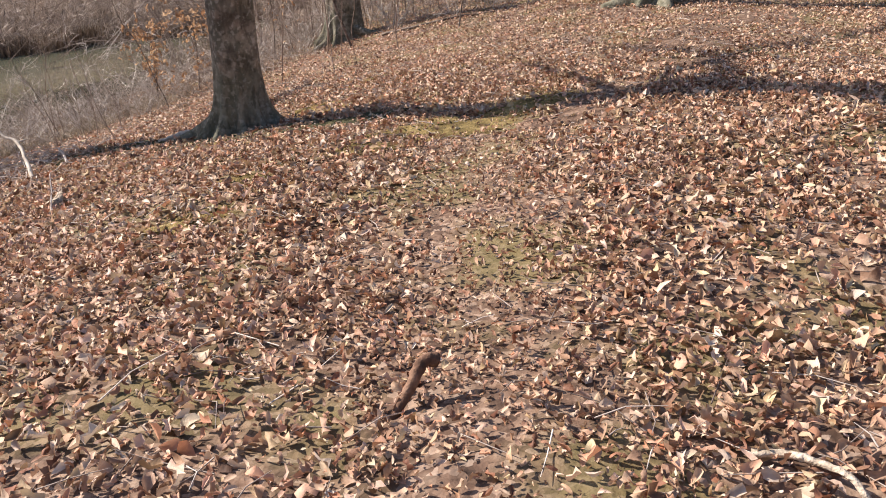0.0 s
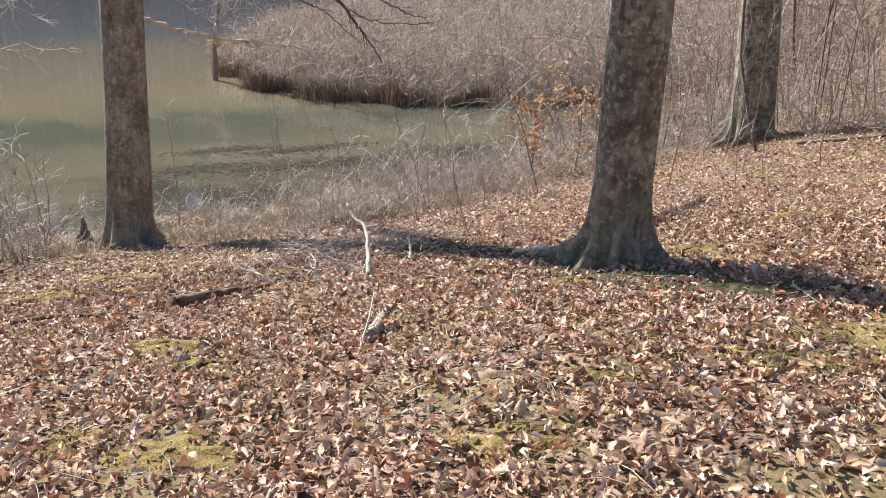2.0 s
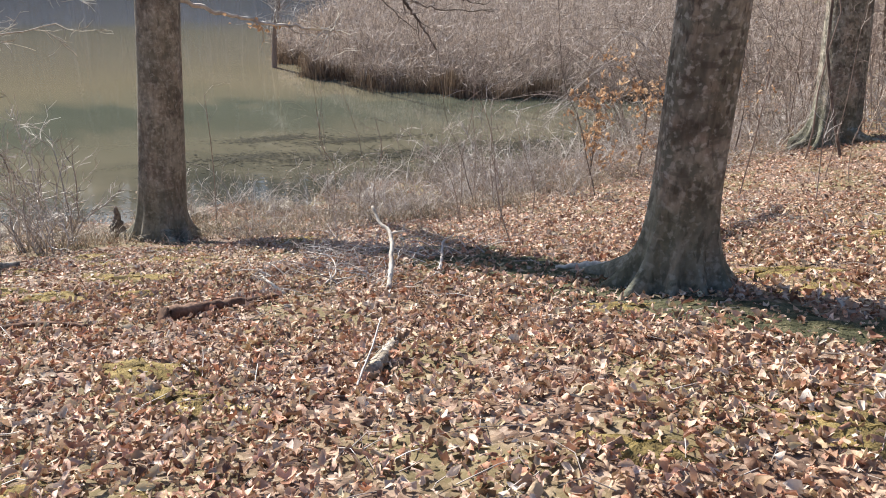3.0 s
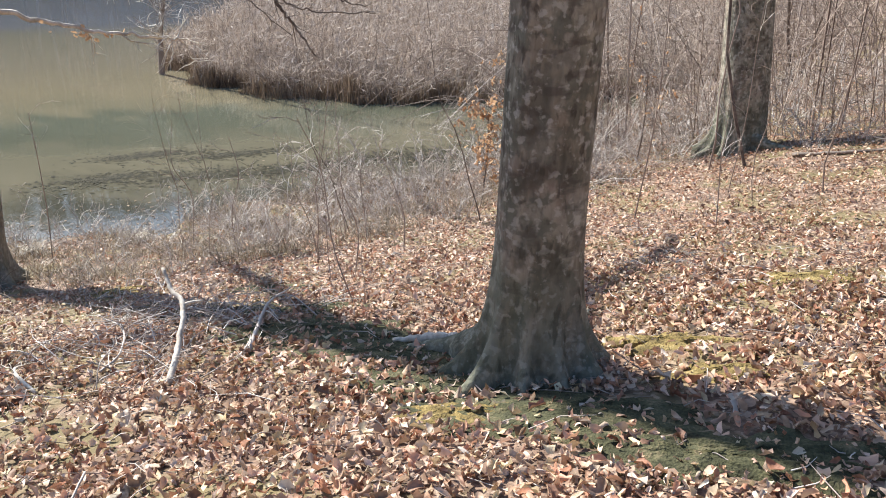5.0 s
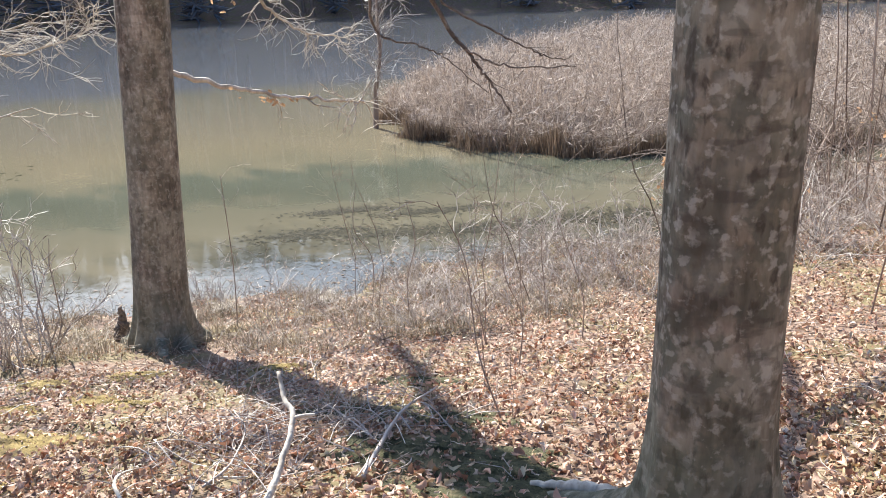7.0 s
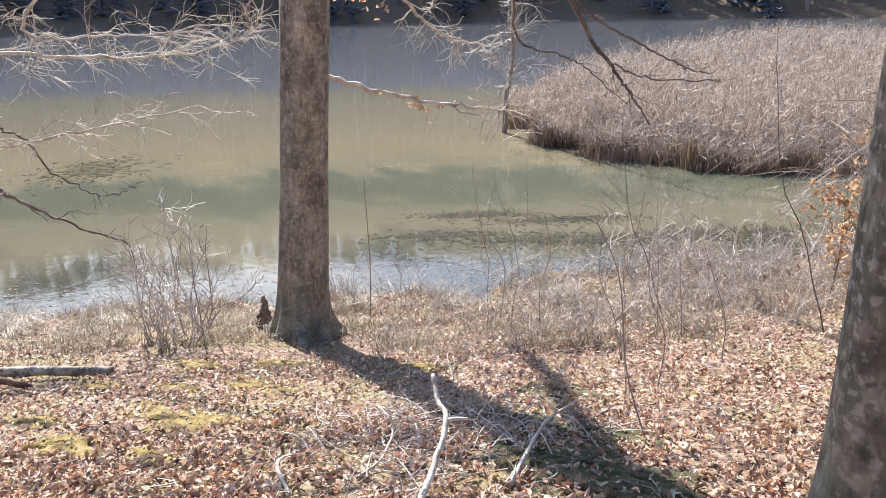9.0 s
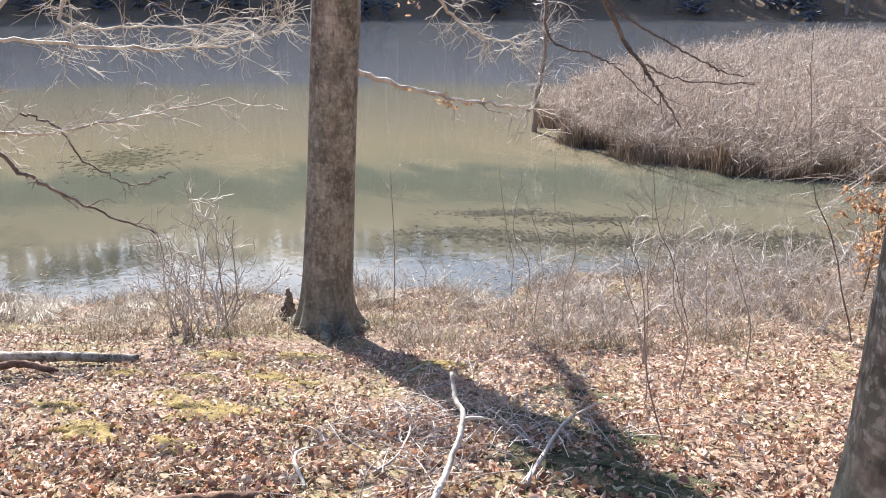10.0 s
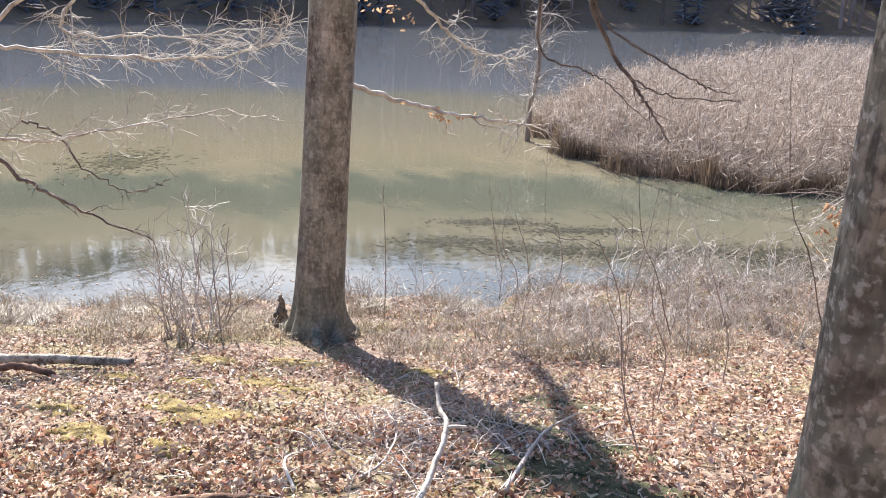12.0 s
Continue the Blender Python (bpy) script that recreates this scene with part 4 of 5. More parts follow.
def build_thicket():
    """The far leafless undergrowth behind the ridge: many thin stems."""
    rng = np.random.default_rng(29)
    geo = Geo()
    n = 0
    while n < 9000:
        x, y = rng.uniform(-10, 45), 16 + 60 * rng.random() ** 1.5
        z = gz(x, y)
        if z < -2.6:
            continue
        h = rng.uniform(0.6, 2.6) if rng.random() < 0.93 else rng.uniform(3, 8)
        lean = rng.normal(0, 0.3 if h < 3 else 0.1, 2) * h
        r = 0.004 + 0.0016 * h + 0.00012 * y
        p = np.array([x, y, z - 0.1])
        a, b = p + np.array([lean[0] * 0.3, lean[1] * 0.3, h * 0.55]), p + np.array([lean[0], lean[1], h])
        geo.tube([p, a, b], [r, r * 0.8, r * 0.4], 3)
        for _ in range(9):
            s = p + (b - p) * rng.uniform(0.2, 0.95)
            e = s + np.array([rng.normal(0, 0.6), rng.normal(0, 0.6), rng.uniform(-0.1, 0.7)]) * (0.4 + 0.1 * h)
            geo.tube([s, (s + e) / 2 + rng.normal(0, 0.06, 3), e], [r * 0.5, r * 0.4, r * 0.25], 3)
        n += 1
    thing("thicket", geo.mesh("thicket"), MAT_BRUSH, "dense leafless thicket of thin brown stems", "undergrowth", "stuff")


build_thicket()


def build_orange(x, y, seed, n):
    rng = np.random.default_rng(seed)
    root = tagged(new("beech_sapling"), "young beech still holding its dry orange leaves", "sapling")
    root.location = (x, y, gz(x, y))
    geo = Geo()
    line = curve_through([(0, 0, -0.1), (0.05, 0.02, 0.6), (0.0, 0.1, 1.3)], 10)
    geo.tube(line, np.linspace(0.014, 0.004, 10), 5)
    twigs(geo, line, 0.008, rng, 16, 0.7, 0.9, 2, 3, 0, 0.003)
    me = geo.mesh("stem")
    part("stem", me, MAT_BRANCH, root)
    co = np.empty(len(me.vertices) * 3)
    me.vertices.foreach_get("co", co)
    co = co.reshape(-1, 3)
    co = co[co[:, 2] > 0.25]
    spots = co[rng.integers(0, len(co), n)]
    ob = scatter_leaves("leaves", spots[:, 0], spots[:, 1], rng.uniform(0.05, 0.095, n), np.zeros(n), MAT_ORANGE, "", 0.9, spots[:, 2])
    ob.parent = root
    for key in ("label", "category", "kind"):
        if key in ob:
            del ob[key]


build_orange(-5.7, 13.5, 5, 420)
build_orange(-5.2, 14.1, 6, 260)
build_orange(-4.1, 15.0, 7, 45)

# ---- reeds ----


def reed_front(x):
    """The water's edge of the reed bed."""
    return 19.3 + 0.3 * np.sin(x * 0.9) + 0.26 * np.sin(x * 2.3 + 1) + 0.14 * np.sin(x * 6.1) + 0.09 * np.maximum(-16.6 - x, 0) ** 2 + 0.6 * np.maximum(x + 13, 0) ** 1.35


def build_reeds():
    rng = np.random.default_rng(31)
    n = 84000
    y = 19.2 + 42 * rng.random(n) ** 2.0
    left = -19.5 - 1.15 * (y - 19.8)
    x = left + (4.0 + 0.2 * (y - 19) - left) * rng.random(n) ** 0.9
    front = reed_front(x) + 0.3
    keep = (y > front) & (ground_z(x, y) < -1.9)
    # paths and thin spots break the bed up
    thin = np.sin(1.1 * x + 0.6 * y + np.sin(0.9 * y)) * np.sin(1.3 * y - 0.7 * x)
    keep &= rng.random(n) < 0.8 + 0.4 * thin
    x, y, front = x[keep], y[keep], front[keep]
    n = len(x)
    far = np.hypot(x + 1, y - 5)
    base = np.maximum(ground_z(x, y), WATER - 0.05) - 0.03
    rise = smooth((y - front) / 2.2)
    patchy = 0.16 * np.sin(x * 4.3) * np.sin(x * 1.7 + y) + 0.12 * np.sin(2.1 * x + 3.3 * y)
    h = rng.uniform(0.85, 1.6, n) * (0.5 + 0.42 * rise + patchy)
    lean = rng.normal(0, 0.24, (n, 2)) * h[:, None]
    w = (0.002 + 0.00016 * far) * rng.uniform(0.6, 1.5, n)
    a = rng.uniform(0, np.pi, n)
    side = np.stack([np.cos(a), np.sin(a), 0 * a], -1) * w[:, None]
    p0 = np.stack([x, y, base], -1)
    p1 = p0 + np.stack([lean[:, 0] * 0.35, lean[:, 1] * 0.35, h * 0.6], -1)
    p2 = p0 + np.stack([lean[:, 0], lean[:, 1], h], -1)
    # stem
    quads = [np.stack([p0 - side, p0 + side, p1 + side, p1 - side], 1), np.stack([p1 - side, p1 + side, p2 + side * 0.6, p2 - side * 0.6], 1)]
    # plume and hanging blades
    for k in range(3):
        s = p0 + (p2 - p0) * rng.uniform(0.45, 1.0, n)[:, None]
        d = np.stack([rng.normal(0, 0.2, n), rng.normal(0, 0.2, n), rng.uniform(-0.15, 0.3, n)], -1)
        ww = np.stack([-d[:, 1], d[:, 0], np.abs(d[:, 0])], -1)
        ww = ww / (np.linalg.norm(ww, axis=1)[:, None] + 1e-6) * (w * 1.7)[:, None]
        m = s + d * 0.55
        quads.append(np.stack([s, m + ww, s + d, m - ww], 1))
    q = np.concatenate(quads)
    f = np.arange(len(q) * 4).reshape(-1, 4)
    thing("reed_bed", poly_mesh("reed_bed", q.reshape(-1, 3), f, False), MAT_REED, "wide bed of dry pinkish-tan reeds standing in the pond", "reeds", "stuff")
    # upright brown tussocks along the water's edge of the bed
    n = 10500
    mid = rng.uniform(-21.0, -7, 150) + 0.25 * rng.normal(0, 1, 150)
    deep = np.abs(rng.normal(0, 0.22, 150))
    tall = (0.14 + 0.6 * rng.random(150) ** 0.8) * (0.72 + 0.28 * np.sin(2.3 * mid) * np.sin(0.9 * mid + 1))
    k = rng.integers(0, 150, n)
    x = mid[k] + rng.normal(0, 0.13, n)
    y = reed_front(x) + deep[k] + rng.normal(0, 0.12, n)
    h = tall[k] * rng.uniform(0.55, 1.1, n)
    a = rng.uniform(0, np.pi, n)
    side = np.stack([np.cos(a), np.sin(a), 0 * a], -1) * rng.uniform(0.006, 0.014, n)[:, None]
    p0 = np.stack([x, y, np.full(n, WATER - 0.06)], -1)
    out = np.stack([x - mid[k], y - reed_front(x) - deep[k], 0 * x], -1)
    p1 = p0 + 0.5 * out * h[:, None] + np.stack([rng.normal(0, 0.05, n), rng.normal(0, 0.05, n), h], -1)
    q = np.stack([p0 - side, p0 + side, p1 + side * 0.4, p1 - side * 0.4], 1)
    thing("reed_stubble", poly_mesh("reed_stubble", q.reshape(-1, 3), np.arange(n * 4).reshape(-1, 4), False), MAT_REED_BASE, "upright brown tussocks at the foot of the reed bed", "reeds", "stuff")


build_reeds()

# ---- far woods across the pond ----


def build_far_woods():
    rng = np.random.default_rng(37)
    geo = Geo()
    n = 0
    while n < 3400:
        a = rng.uniform(-2.2, 1.2)
        d = rng.uniform(112, 190) if rng.random() < 0.5 else rng.uniform(166, 192)
        x, y = -1 + d * math.sin(a), 5 + d * math.cos(a)
        z = gz(x, y)
        h = rng.uniform(9, 13.5) if d < 158 else rng.uniform(4.5, 7.5)
        r = rng.uniform(0.12, 0.3)
        p = np.array([x, y, z - 0.3])
        top = p + np.array([rng.normal(0, 0.5), rng.normal(0, 0.5), h])
        geo.tube([p, (p + top) / 2 + rng.normal(0, 0.15, 3), top], [r, r * 0.7, 0.05], 4)
        for _ in range(9):
            s = p + (top - p) * rng.uniform(0.25, 0.95)
            e = s + np.array([rng.normal(0, 1.9), rng.normal(0, 1.9), rng.uniform(0.3, 2.8)])
            geo.tube([s, e], [r * 0.4, 0.04], 3)
        n += 1
    thing("far_woods", geo.mesh("far_woods"), MAT_WOODS, "bare brown woods on the hillside across the pond", "woods", "stuff")
    geo = Geo()
    for _ in range(170):
        a = rng.uniform(-2.0, 0.3)
        d = rng.uniform(110, 130)
        x, y = -1 + d * math.sin(a), 5 + d * math.cos(a)
        z, h = gz(x, y), rng.uniform(7, 13)
        for k in range(80):
            u = rng.uniform(0.02, 1.0)
            p = np.array([x, y, z + h * u])
            b = rng.uniform(0, 6.28)
            e = p + np.array([math.cos(b), math.sin(b), rng.uniform(-0.5, 0.4)]) * h * rng.uniform(0.12, 0.3) * (1.08 - u)
            geo.tube([p, e], [0.2 * (1.1 - u) + 0.05, 0.03], 3)
    thing("far_evergreens", geo.mesh("far_evergreens"), MAT_PINE_HAZE, "evergreen thicket along the far shore, pale blue haze painted in", "woods", "stuff")


build_far_woods()

# ---- dead wood ----


def stick(name, pts, r0, r1, mat, label, category="branch", seed=0, sides=8, twig=0, twig_len=0.3):
    """A dead branch lying or propped on the ground, as one thing."""
    rng = np.random.default_rng(seed)
    base = Vector(pts[0])
    root = tagged(new(name), label, category)
    root.location = base
    line = curve_through(pts, 6 * len(pts)) - np.array(base)
    line[1:-1] += rng.normal(0, r0 * 0.1, (len(line) - 2, 3))
    geo = Geo()
    p, r = capped(line, np.linspace(r0, r1, len(line)) * rng.uniform(0.93, 1.07, len(line)))
    geo.tube(p, r, sides, 1 + rng.normal(0, 0.05, (len(p), sides)))
    part("stem", geo.mesh("stem"), mat, root)
    if twig:
        geo = Geo()
        twigs(geo, line, r1, rng, twig, twig_len, 0.8, 2, 3, 0, 0.002)
        part("twig_spray", geo.mesh("twig_spray"), mat, root)
    return root


def on(x, y, up=0.0):
    return (x, y, gz(x, y) + up)


fork = stick("forked_branch", [on(-3.3, 6.25, 0.02), (-3.45, 6.45, -0.8), (-3.63, 6.65, -0.70), (-3.76, 6.69, -0.66), (-3.87, 6.74, -0.58)], 0.018, 0.010, MAT_STICK,
             "bleached forked branch propped up in the leaf litter", "branch", 1, 8)
geo = Geo()
geo.tube(*capped(curve_through([(-3.63, 6.65, -0.70), (-3.6, 6.69, -0.69), (-3.57, 6.73, -0.69)], 8) - np.array(fork.location), np.linspace(0.011, 0.006, 8)), 6)
part("prong", geo.mesh("prong"), MAT_STICK, fork)
stick("dead_branch", [on(-3.31, 6.78, 0.02), on(-3.5, 7.05, 0.07), on(-3.74, 7.38, 0.1), on(-4.0, 7.86, 0.1)], 0.014, 0.006, MAT_TWIG, "thin grey dead branch lying on the leaves", "branch", 2, 6, 9, 0.35)
stick("dead_branch", [on(-3.9, 6.3, 0.02), on(-4.0, 6.5, 0.05), on(-4.3, 6.75, 0.1), on(-4.7, 6.9, 0.12)], 0.007, 0.004, MAT_TWIG, "thin grey dead branch lying on the leaves", "branch", 3, 6, 16, 0.4)
stick("dead_branch", [on(-3.6, 7.1, 0.02), on(-4.0, 7.2, 0.07), on(-4.5, 7.35, 0.1)], 0.007, 0.003, MAT_TWIG, "thin grey dead branch lying on the leaves", "branch", 4, 6, 16, 0.4)
stick("dead_branch", [on(-3.9, 5.95, 0.02), on(-4.15, 6.0, 0.1), on(-4.4, 6.2, 0.05)], 0.01, 0.006, MAT_STICK, "bleached dead branch lying on the leaves", "branch", 5, 7, 4, 0.25)
stick("fallen_log", [on(-8.2, 4.4, 0.06), on(-7.9, 5.0, 0.07), on(-7.65, 5.5, 0.07), on(-7.45, 5.95, 0.04)], 0.05, 0.036, MAT_LOG, "pale weathered log lying on the bank", "log", 6, 12)
stick("fallen_log", [on(-7.5, 4.75, 0.03), on(-7.35, 5.05, 0.1), on(-7.2, 5.3, 0.03)], 0.035, 0.025, MAT_ROT, "dark curved piece of dead wood", "log", 7, 8)
stick("rotten_log", [on(-4.02, 5.16, 0.045), on(-3.98, 5.35, 0.045), on(-3.93, 5.58, 0.035), on(-3.86, 5.88, 0.015)], 0.052, 0.018, MAT_ROT, "reddish-brown rotten log half buried in leaves", "log", 8, 10)
stick("weathered_log", [on(-2.36, 5.06, 0.04), on(-2.44, 5.22, 0.035), on(-2.53, 5.38, 0.025), on(-2.63, 5.56, 0.01)], 0.034, 0.02, MAT_LOG, "short pale weathered log half sunk in the leaves", "log", 9, 12)
stick("dead_branch", [on(-2.28, 4.86, 0.02), on(-2.36, 5.0, 0.06), on(-2.43, 5.14, 0.12), on(-2.52, 5.3, 0.2)], 0.007, 0.004, MAT_TWIG, "thin bleached stick leaning over the pale log", "branch", 10, 6, 3, 0.2)
stick("dead_stump", [(-9.13, 7.93, -2.52), (-9.14, 7.94, -2.42), (-9.15, 7.95, -2.3), (-9.15, 7.95, -2.18), (-9.14, 7.95, -2.02)], 0.13, 0.018, MAT_BRANCH, "small dark broken stump beside the beech", "stump", 11, 12)
stick("dead_branch", [on(-4.9, 4.6, 0.02), on(-4.6, 4.75, 0.04), on(-4.3, 4.85, 0.02)], 0.02, 0.012, MAT_ROT, "dark dead branch lying in the leaves", "branch", 12, 7)
stick("broken_root", [on(0.24, 2.42, -0.02), on(0.29, 2.49, 0.05), on(0.33, 2.55, 0.12), on(0.37, 2.58, 0.11)], 0.012, 0.024, MAT_ROT, "dark broken root sticking up out of the trodden path", "root", 13, 9)
stick("dead_branch", [on(1.22, 2.28, 0.03), on(1.33, 2.26, 0.04), on(1.42, 2.18, 0.05), on(1.46, 2.12, 0.02)], 0.012, 0.008, MAT_LOG, "short bleached broken branch in the leaves", "branch", 14, 8)
stick("dead_branch", [on(-2.3, 7.26, 0.05), on(-2.48, 7.22, 0.06), on(-2.66, 7.17, 0.03)], 0.038, 0.012, MAT_STICK, "bleached root end beside the buttress of the trunk", "root", 15, 8)
stick("dead_branch", [on(-2.0, 14.4, 0.03), on(-1.4, 14.28, 0.03), on(-0.7, 14.25, 0.03), on(-0.1, 14.4, 0.02)], 0.026, 0.014, MAT_BRANCH, "dark fallen bough lying behind the thick trunk", "branch", 16, 8)


def pond_weed(x, y, a, b, seed, n=900, small=0.03, large=0.12, mat=None):
    rng = np.random.default_rng(seed)
    t, q = rng.uniform(0, 2 * np.pi, n), np.abs(rng.normal(0, 0.62, n))
    ux, uy = q * a * np.cos(t), q * b * np.sin(t)
    px, py = x + 0.51 * ux - 0.86 * uy, y + 0.86 * ux + 0.51 * uy
    geo = Geo()
    for i in range(n):
        w, k = rng.uniform(small, large), rng.uniform(0, 3.14)
        c, s = math.cos(k) * w, math.sin(k) * w
        z = WATER + rng.uniform(0.003, 0.007)
        geo.add([(px[i] - c, py[i] - s, z), (px[i] + s * 0.4, py[i] - c * 0.4, z + 0.001), (px[i] + c, py[i] + s, z), (px[i] - s * 0.4, py[i] + c * 0.4, z + 0.001)], [(0, 1, 2, 3)])
    thing("pond_weed", geo.mesh("pond_weed"), mat or MAT_WEED, "dark mat of pond weed floating on the water", "pond weed", "stuff")


pond_weed(-21.6, 8.85, 1.1, 1.4, 71)
for i, (x, y, a, b) in enumerate([(-10.9, 13.2, 1.6, 0.5), (-9.9, 14.4, 1.2, 0.4), (-11.9, 12.3, 1.2, 0.35), (-9.3, 15.6, 1.2, 0.45), (-11.4, 14.6, 1.3, 0.3), (-8.6, 16.6, 0.9, 0.5), (-12.6, 13.6, 1.0, 0.25)]):
    pond_weed(x, y, a, b, 300 + i, 1000, 0.012, 0.06, MAT_SCRAP)


def shore_tree():
    root = tagged(new("tree"), "small brown tree standing at the corner of the reeds", "tree", "bare trees on the bank")
    root.location = (-19.4, 19.6, WATER - 0.1)
    geo = Geo()
    line = curve_through([(0, 0, 0), (0.05, 0.05, 1.2), (0.25, 0.1, 2.2), (0.1, 0.2, 3.6), (0.3, 0.3, 6.5)], 30)
    geo.tube(line, np.linspace(0.085, 0.02, 30), 8)
    part("trunk", geo.mesh("trunk"), MAT_BRUSH, root)
    geo = Geo()
    rng = np.random.default_rng(91)
    twigs(geo, line, 0.03, rng, 34, 1.3, 0.9, 2, 3, -0.02, 0.006)
    part("crown", geo.mesh("crown"), MAT_TWIG, root)


shore_tree()


def arching_shrub(x, y, seed, canes):
    """A shrub of long pale canes that bend over to the water."""
    rng = np.random.default_rng(seed)
    root = tagged(new("shrub"), "arching shrub of long bare grey-brown canes leaning over the water", "shrub", "arching shrubs")
    root.location = (x, y, gz(x, y) - 0.05)
    for _ in range(canes):
        a = rng.uniform(2.2, 4.4)
        d = np.array([math.cos(a), math.sin(a), 0])
        ln, up = rng.uniform(1.6, 4.2), rng.uniform(0.6, 2.3)
        geo = Geo()
        line = curve_through([(0, 0, 0), d * ln * 0.2 + np.array([0, 0, up * 0.7]), d * ln * 0.55 + np.array([0, 0, up]), d * ln + np.array([0, 0, up * 0.35])], 16)
        geo.tube(line, np.linspace(0.014, 0.005, 16), 5)
        twigs(geo, line, 0.009, rng, 6, 0.9, 0.7, 2, 3, -0.02, 0.0042)
        part("cane", geo.mesh("cane"), MAT_BRUSH if rng.random() < 0.6 else MAT_TWIG, root)


for i, (x, y) in enumerate([(-7.8, 19.3), (-7.0, 19.9), (-8.6, 20.3), (-6.4, 19.2), (-7.4, 21.0)]):
    arching_shrub(x, y, 120 + i, 7)


def shore_debris():
    """Leaf scraps and weed tips that float near the bank."""
    rng = np.random.default_rng(77)
    geo = Geo()
    n = 0
    while n < 900:
        x, y = rng.uniform(-15, -7.5), rng.uniform(4.5, 17)
        z = gz(x, y)
        if z > WATER - 0.01 or z < WATER - rng.random() ** 2 * 0.65:
            continue
        w, k = rng.uniform(0.012, 0.04), rng.uniform(0, 3.14)
        c, s = math.cos(k) * w, math.sin(k) * w
        u = WATER + rng.uniform(0.003, 0.006)
        geo.add([(x - c, y - s, u), (x + s * 0.5, y - c * 0.5, u + 0.004), (x + c, y + s, u + rng.uniform(0, 0.005)), (x - s * 0.5, y + c * 0.5, u + 0.004)], [(0, 1, 2, 3)])
        n += 1
    thing("floating_debris", geo.mesh("floating_debris"), MAT_REED_BASE, "brown leaf scraps floating at the water's edge", "debris", "stuff")


shore_debris()


def shore_grass():
    """Short bleached grass on the point left of the beech and under the brush."""
    rng = np.random.default_rng(83)
    n = 70000
    x, y = rng.uniform(-13, -5, n), rng.uniform(3.5, 14.5, n)
    z = ground_z(x, y)
    tuft = np.sin(3.1 * x + 1.7 * y) * np.sin(2.7 * y - 1.9 * x) + 0.6 * np.sin(7 * x - 3 * y)
    keep = (z > WATER - 0.02) & (z < -1.72) & (rng.random(n) < 0.3 + 0.75 * tuft) & ((x < -8.2) | (y > 8.2))
    x, y, z = x[keep], y[keep], z[keep]
    n = len(x)
    h = rng.uniform(0.04, 0.15, n) * (1 + 0.6 * (tuft[keep] > 0.7))
    a = rng.uniform(0, 2 * np.pi, n)
    side = np.stack([np.cos(a), np.sin(a), 0 * a], -1) * 0.0035
    lean = rng.normal(0, 0.8, (n, 2)) * h[:, None]
    p0 = np.stack([x, y, z - 0.01], -1)
    p1 = p0 + np.stack([lean[:, 0] * 0.4, lean[:, 1] * 0.4, h * 0.7], -1)
    p2 = p0 + np.stack([lean[:, 0], lean[:, 1], h], -1)
    q = np.concatenate([np.stack([p0 - side, p0 + side, p1 + side, p1 - side], 1), np.stack([p1 - side, p1 + side, p2 + side * 0.3, p2 - side * 0.3], 1)])
    thing("dry_grass", poly_mesh("dry_grass", q.reshape(-1, 3), np.arange(len(q) * 4).reshape(-1, 4), False), MAT_GRASS, "short bleached grass along the shore", "grass", "stuff")


shore_grass()


def pale_tuft(x, y, seed, n=320, size=0.2):
    """A tuft of bleached, drooping grass on the mud."""
    rng = np.random.default_rng(seed)
    geo = Geo()
    for _ in range(n):
        a, r = rng.uniform(0, 6.28), abs(rng.normal(0, 0.09))
        d = np.array([math.cos(a), math.sin(a), 0])
        p = d * r + np.array([0, 0, -0.02])
        ln = size * rng.uniform(0.5, 1.3)
        up = ln * rng.uniform(0.4, 0.9)
        geo.tube([p, p + d * ln * 0.35 + np.array([0, 0, up]), p + d * ln + np.array([0, 0, up * rng.uniform(0.2, 0.9)])], [0.0025, 0.0022, 0.0008], 3)
    thing("grass_tuft", geo.mesh("grass_tuft"), MAT_STICK, "bleached tuft of dry grass on the muddy shore", "grass", "stuff", "", pose(x, y, gz(x, y)))


for i, (x, y, k) in enumerate([(-10.4, 5.25, 1.2), (-10.0, 5.45, 0.9), (-10.9, 5.7, 1.0), (-10.6, 6.6, 0.8), (-9.9, 6.2, 0.7), (-10.9, 7.2, 0.8), (-9.7, 9.4, 0.7), (-9.0, 10.4, 0.8), (-8.5, 11.6, 0.8)]):
    pale_tuft(x, y, 500 + i, 320, 0.2 * k)


def clinging_leaves(root, spots, count, seed):
    """A few dry leaves that still hang on the low boughs of the beech."""
    rng = np.random.default_rng(seed)
    line = curve_through(spots, 40)
    for _ in range(count):
        p = line[int(rng.integers(0, 40))] + rng.normal(0, 0.05, 3) + np.array([0, 0, -0.03])
        v, f = leaf_shape(rng, False)
        me = poly_mesh("leaf", v * rng.uniform(0.05, 0.08), f)
        ob = part("leaf", me, MAT_ORANGE, root)
        ob.matrix_local = Matrix.Translation(Vector(p) - root.location) @ pose(0, 0, 0, rng.uniform(40, 130), rng.uniform(-60, 60), rng.uniform(0, 360))


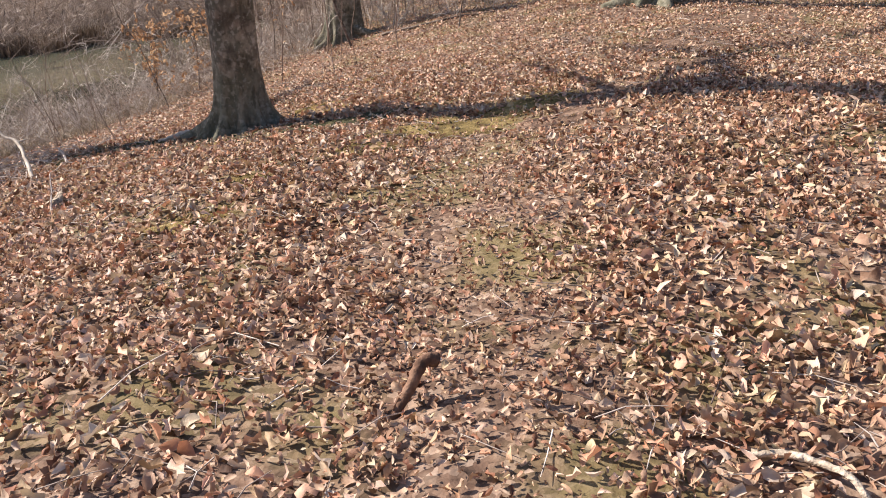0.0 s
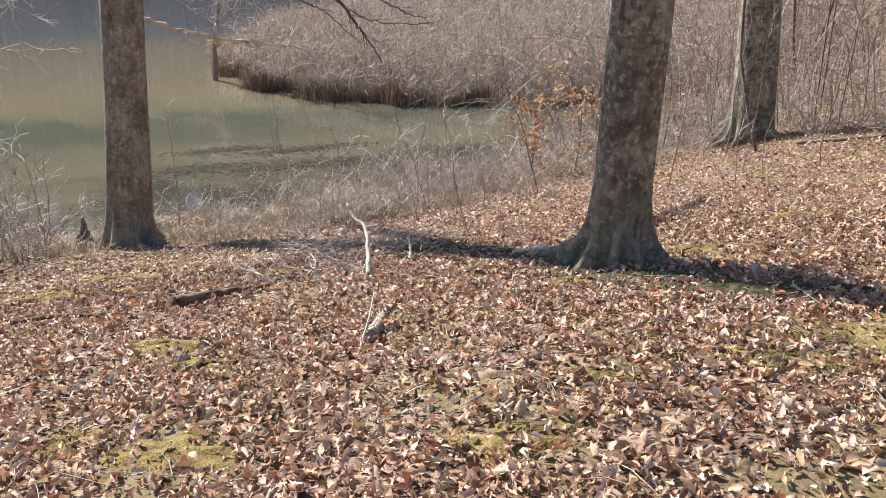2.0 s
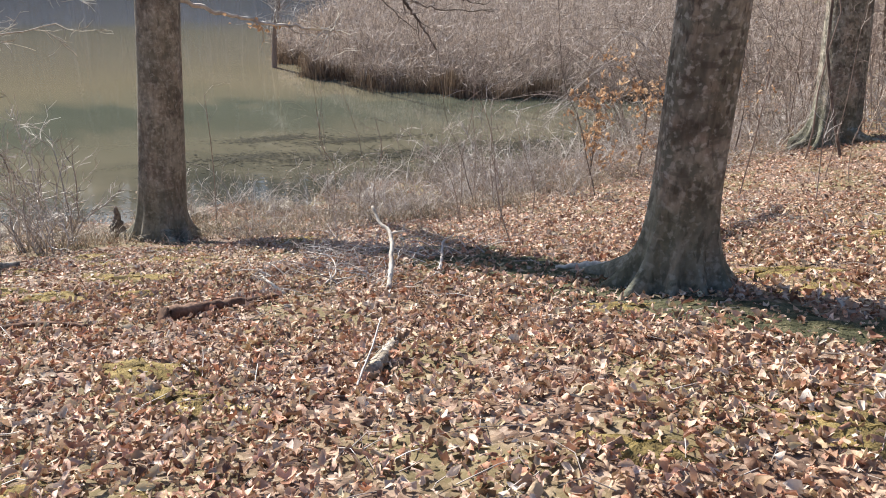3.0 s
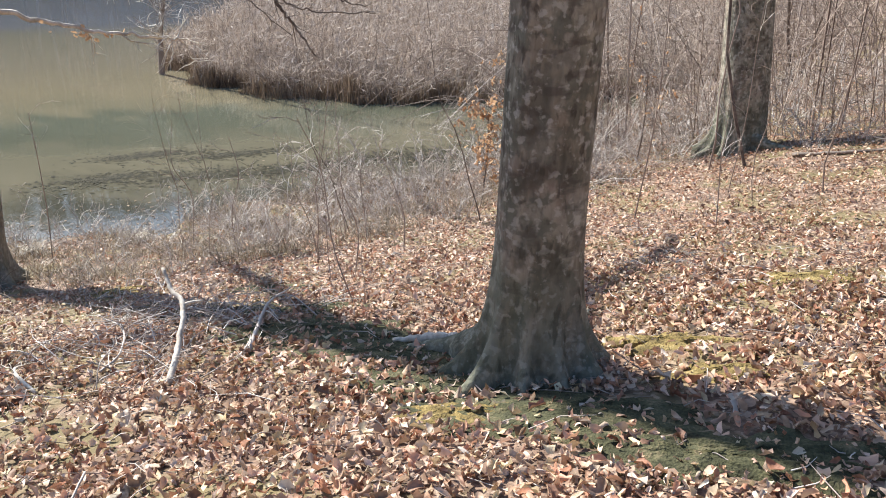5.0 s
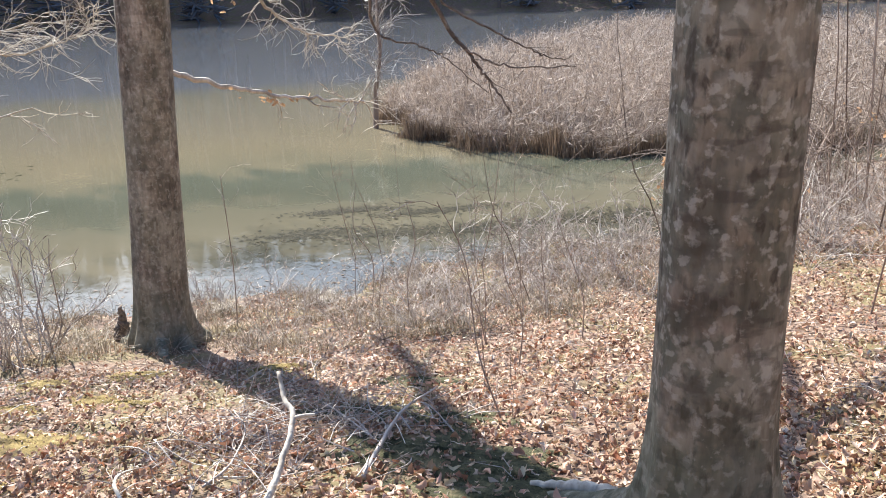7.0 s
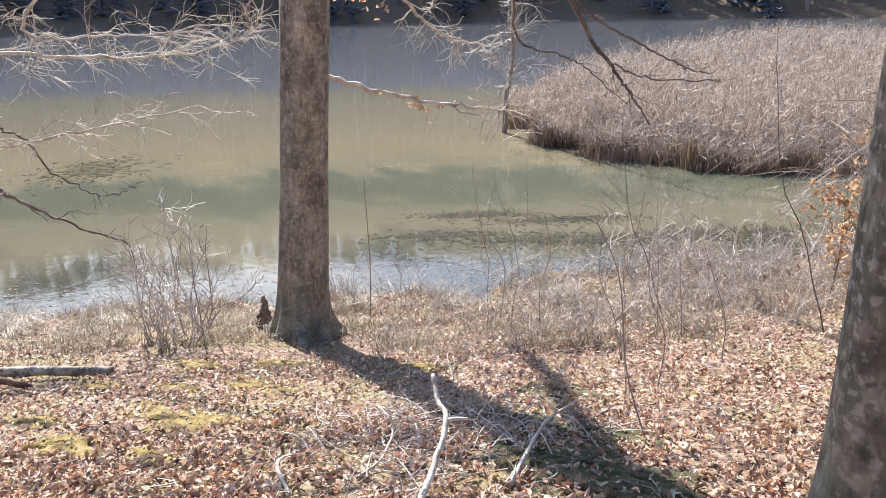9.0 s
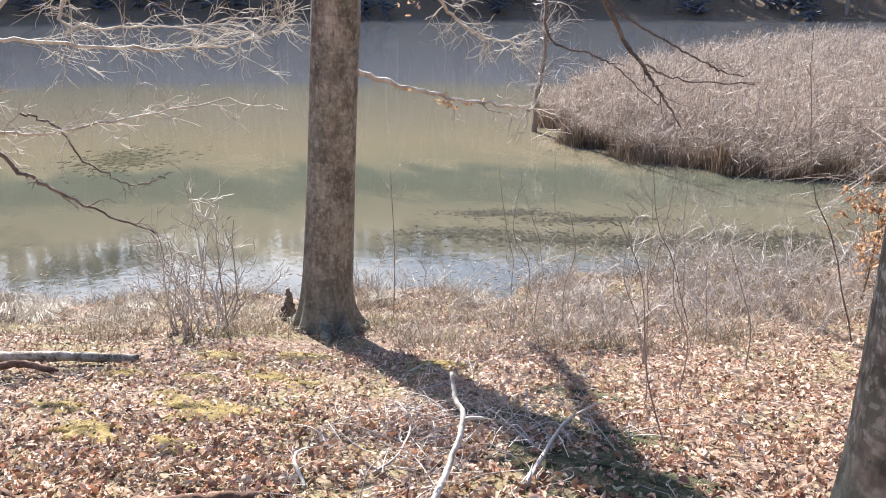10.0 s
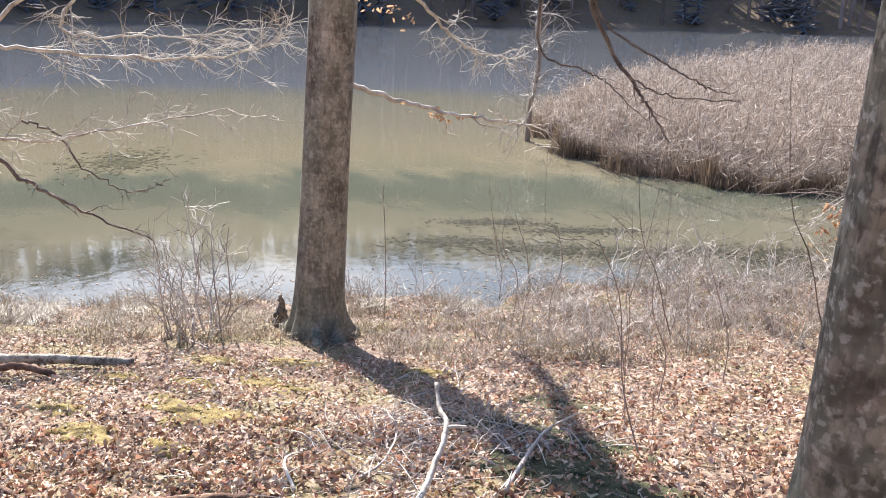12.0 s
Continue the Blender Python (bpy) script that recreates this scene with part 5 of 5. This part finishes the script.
clinging_leaves(TREE_B, [(-8.3, 8.97, 0.27), (-8.0, 9.47, 0.12), (-7.8, 9.75, 0.08)], 16, 1)
clinging_leaves(TREE_B, [(-8.4, 8.65, 1.25), (-8.5, 9.0, 1.2), (-8.6, 9.4, 1.05)], 22, 2)


def twig_heap(x, y, spread, count, seed):
    """A loose tangle of thin dead twigs lying on the leaves."""
    rng = np.random.default_rng(seed)
    geo = Geo()
    for _ in range(count):
        px, py = x + rng.normal(0, spread), y + rng.normal(0, spread)
        a, ln = rng.uniform(0, 6.28), rng.uniform(0.15, 0.5)
        up = rng.uniform(0.02, 0.16)
        p = np.array([px, py, gz(px, py) + 0.01])
        q = np.array([px + math.cos(a) * ln, py + math.sin(a) * ln, 0])
        q[2] = gz(q[0], q[1]) + up
        line = curve_through([p, (p + q) / 2 + rng.normal(0, 0.04, 3), q], 7)
        geo.tube(line, np.linspace(0.004, 0.0018, 7), 4)
        twigs(geo, line, 0.003, rng, 2, 0.15, 0.8, 1, 3, 0, 0.0016)
    thing("twig_heap", geo.mesh("twig_heap"), MAT_TWIG, "loose tangle of thin pale dead twigs on the leaf litter", "twigs", "stuff")


twig_heap(-4.25, 6.75, 0.3, 55, 201)
twig_heap(-3.85, 7.3, 0.28, 55, 202)
twig_heap(-3.6, 6.3, 0.25, 30, 203)
twig_heap(-5.2, 7.6, 0.35, 35, 204)


def twig_litter():
    """Short dead twigs and leaf stalks strewn through the litter beside the trail."""
    rng = np.random.default_rng(211)
    geo = Geo()
    for _ in range(2600):
        x, y = rng.uniform(-8, 3.5), rng.uniform(1.5, 10.5)
        z = gz(x, y)
        if z < -2.0:
            continue
        a, ln = rng.uniform(0, 6.28), 0.05 + 0.3 * rng.random() ** 2
        d = np.array([math.cos(a), math.sin(a), 0]) * ln
        p = np.array([x, y, z + rng.uniform(0.01, 0.035)])
        q = p + d
        q[2] = gz(q[0], q[1]) + rng.uniform(0.01, 0.06)
        geo.tube([p, (p + q) / 2 + rng.normal(0, ln * 0.08, 3), q], [0.0028, 0.0022, 0.001], 3)
    thing("twig_litter", geo.mesh("twig_litter"), MAT_TWIG, "short pale twigs strewn through the leaf litter", "twigs", "stuff")


twig_litter()
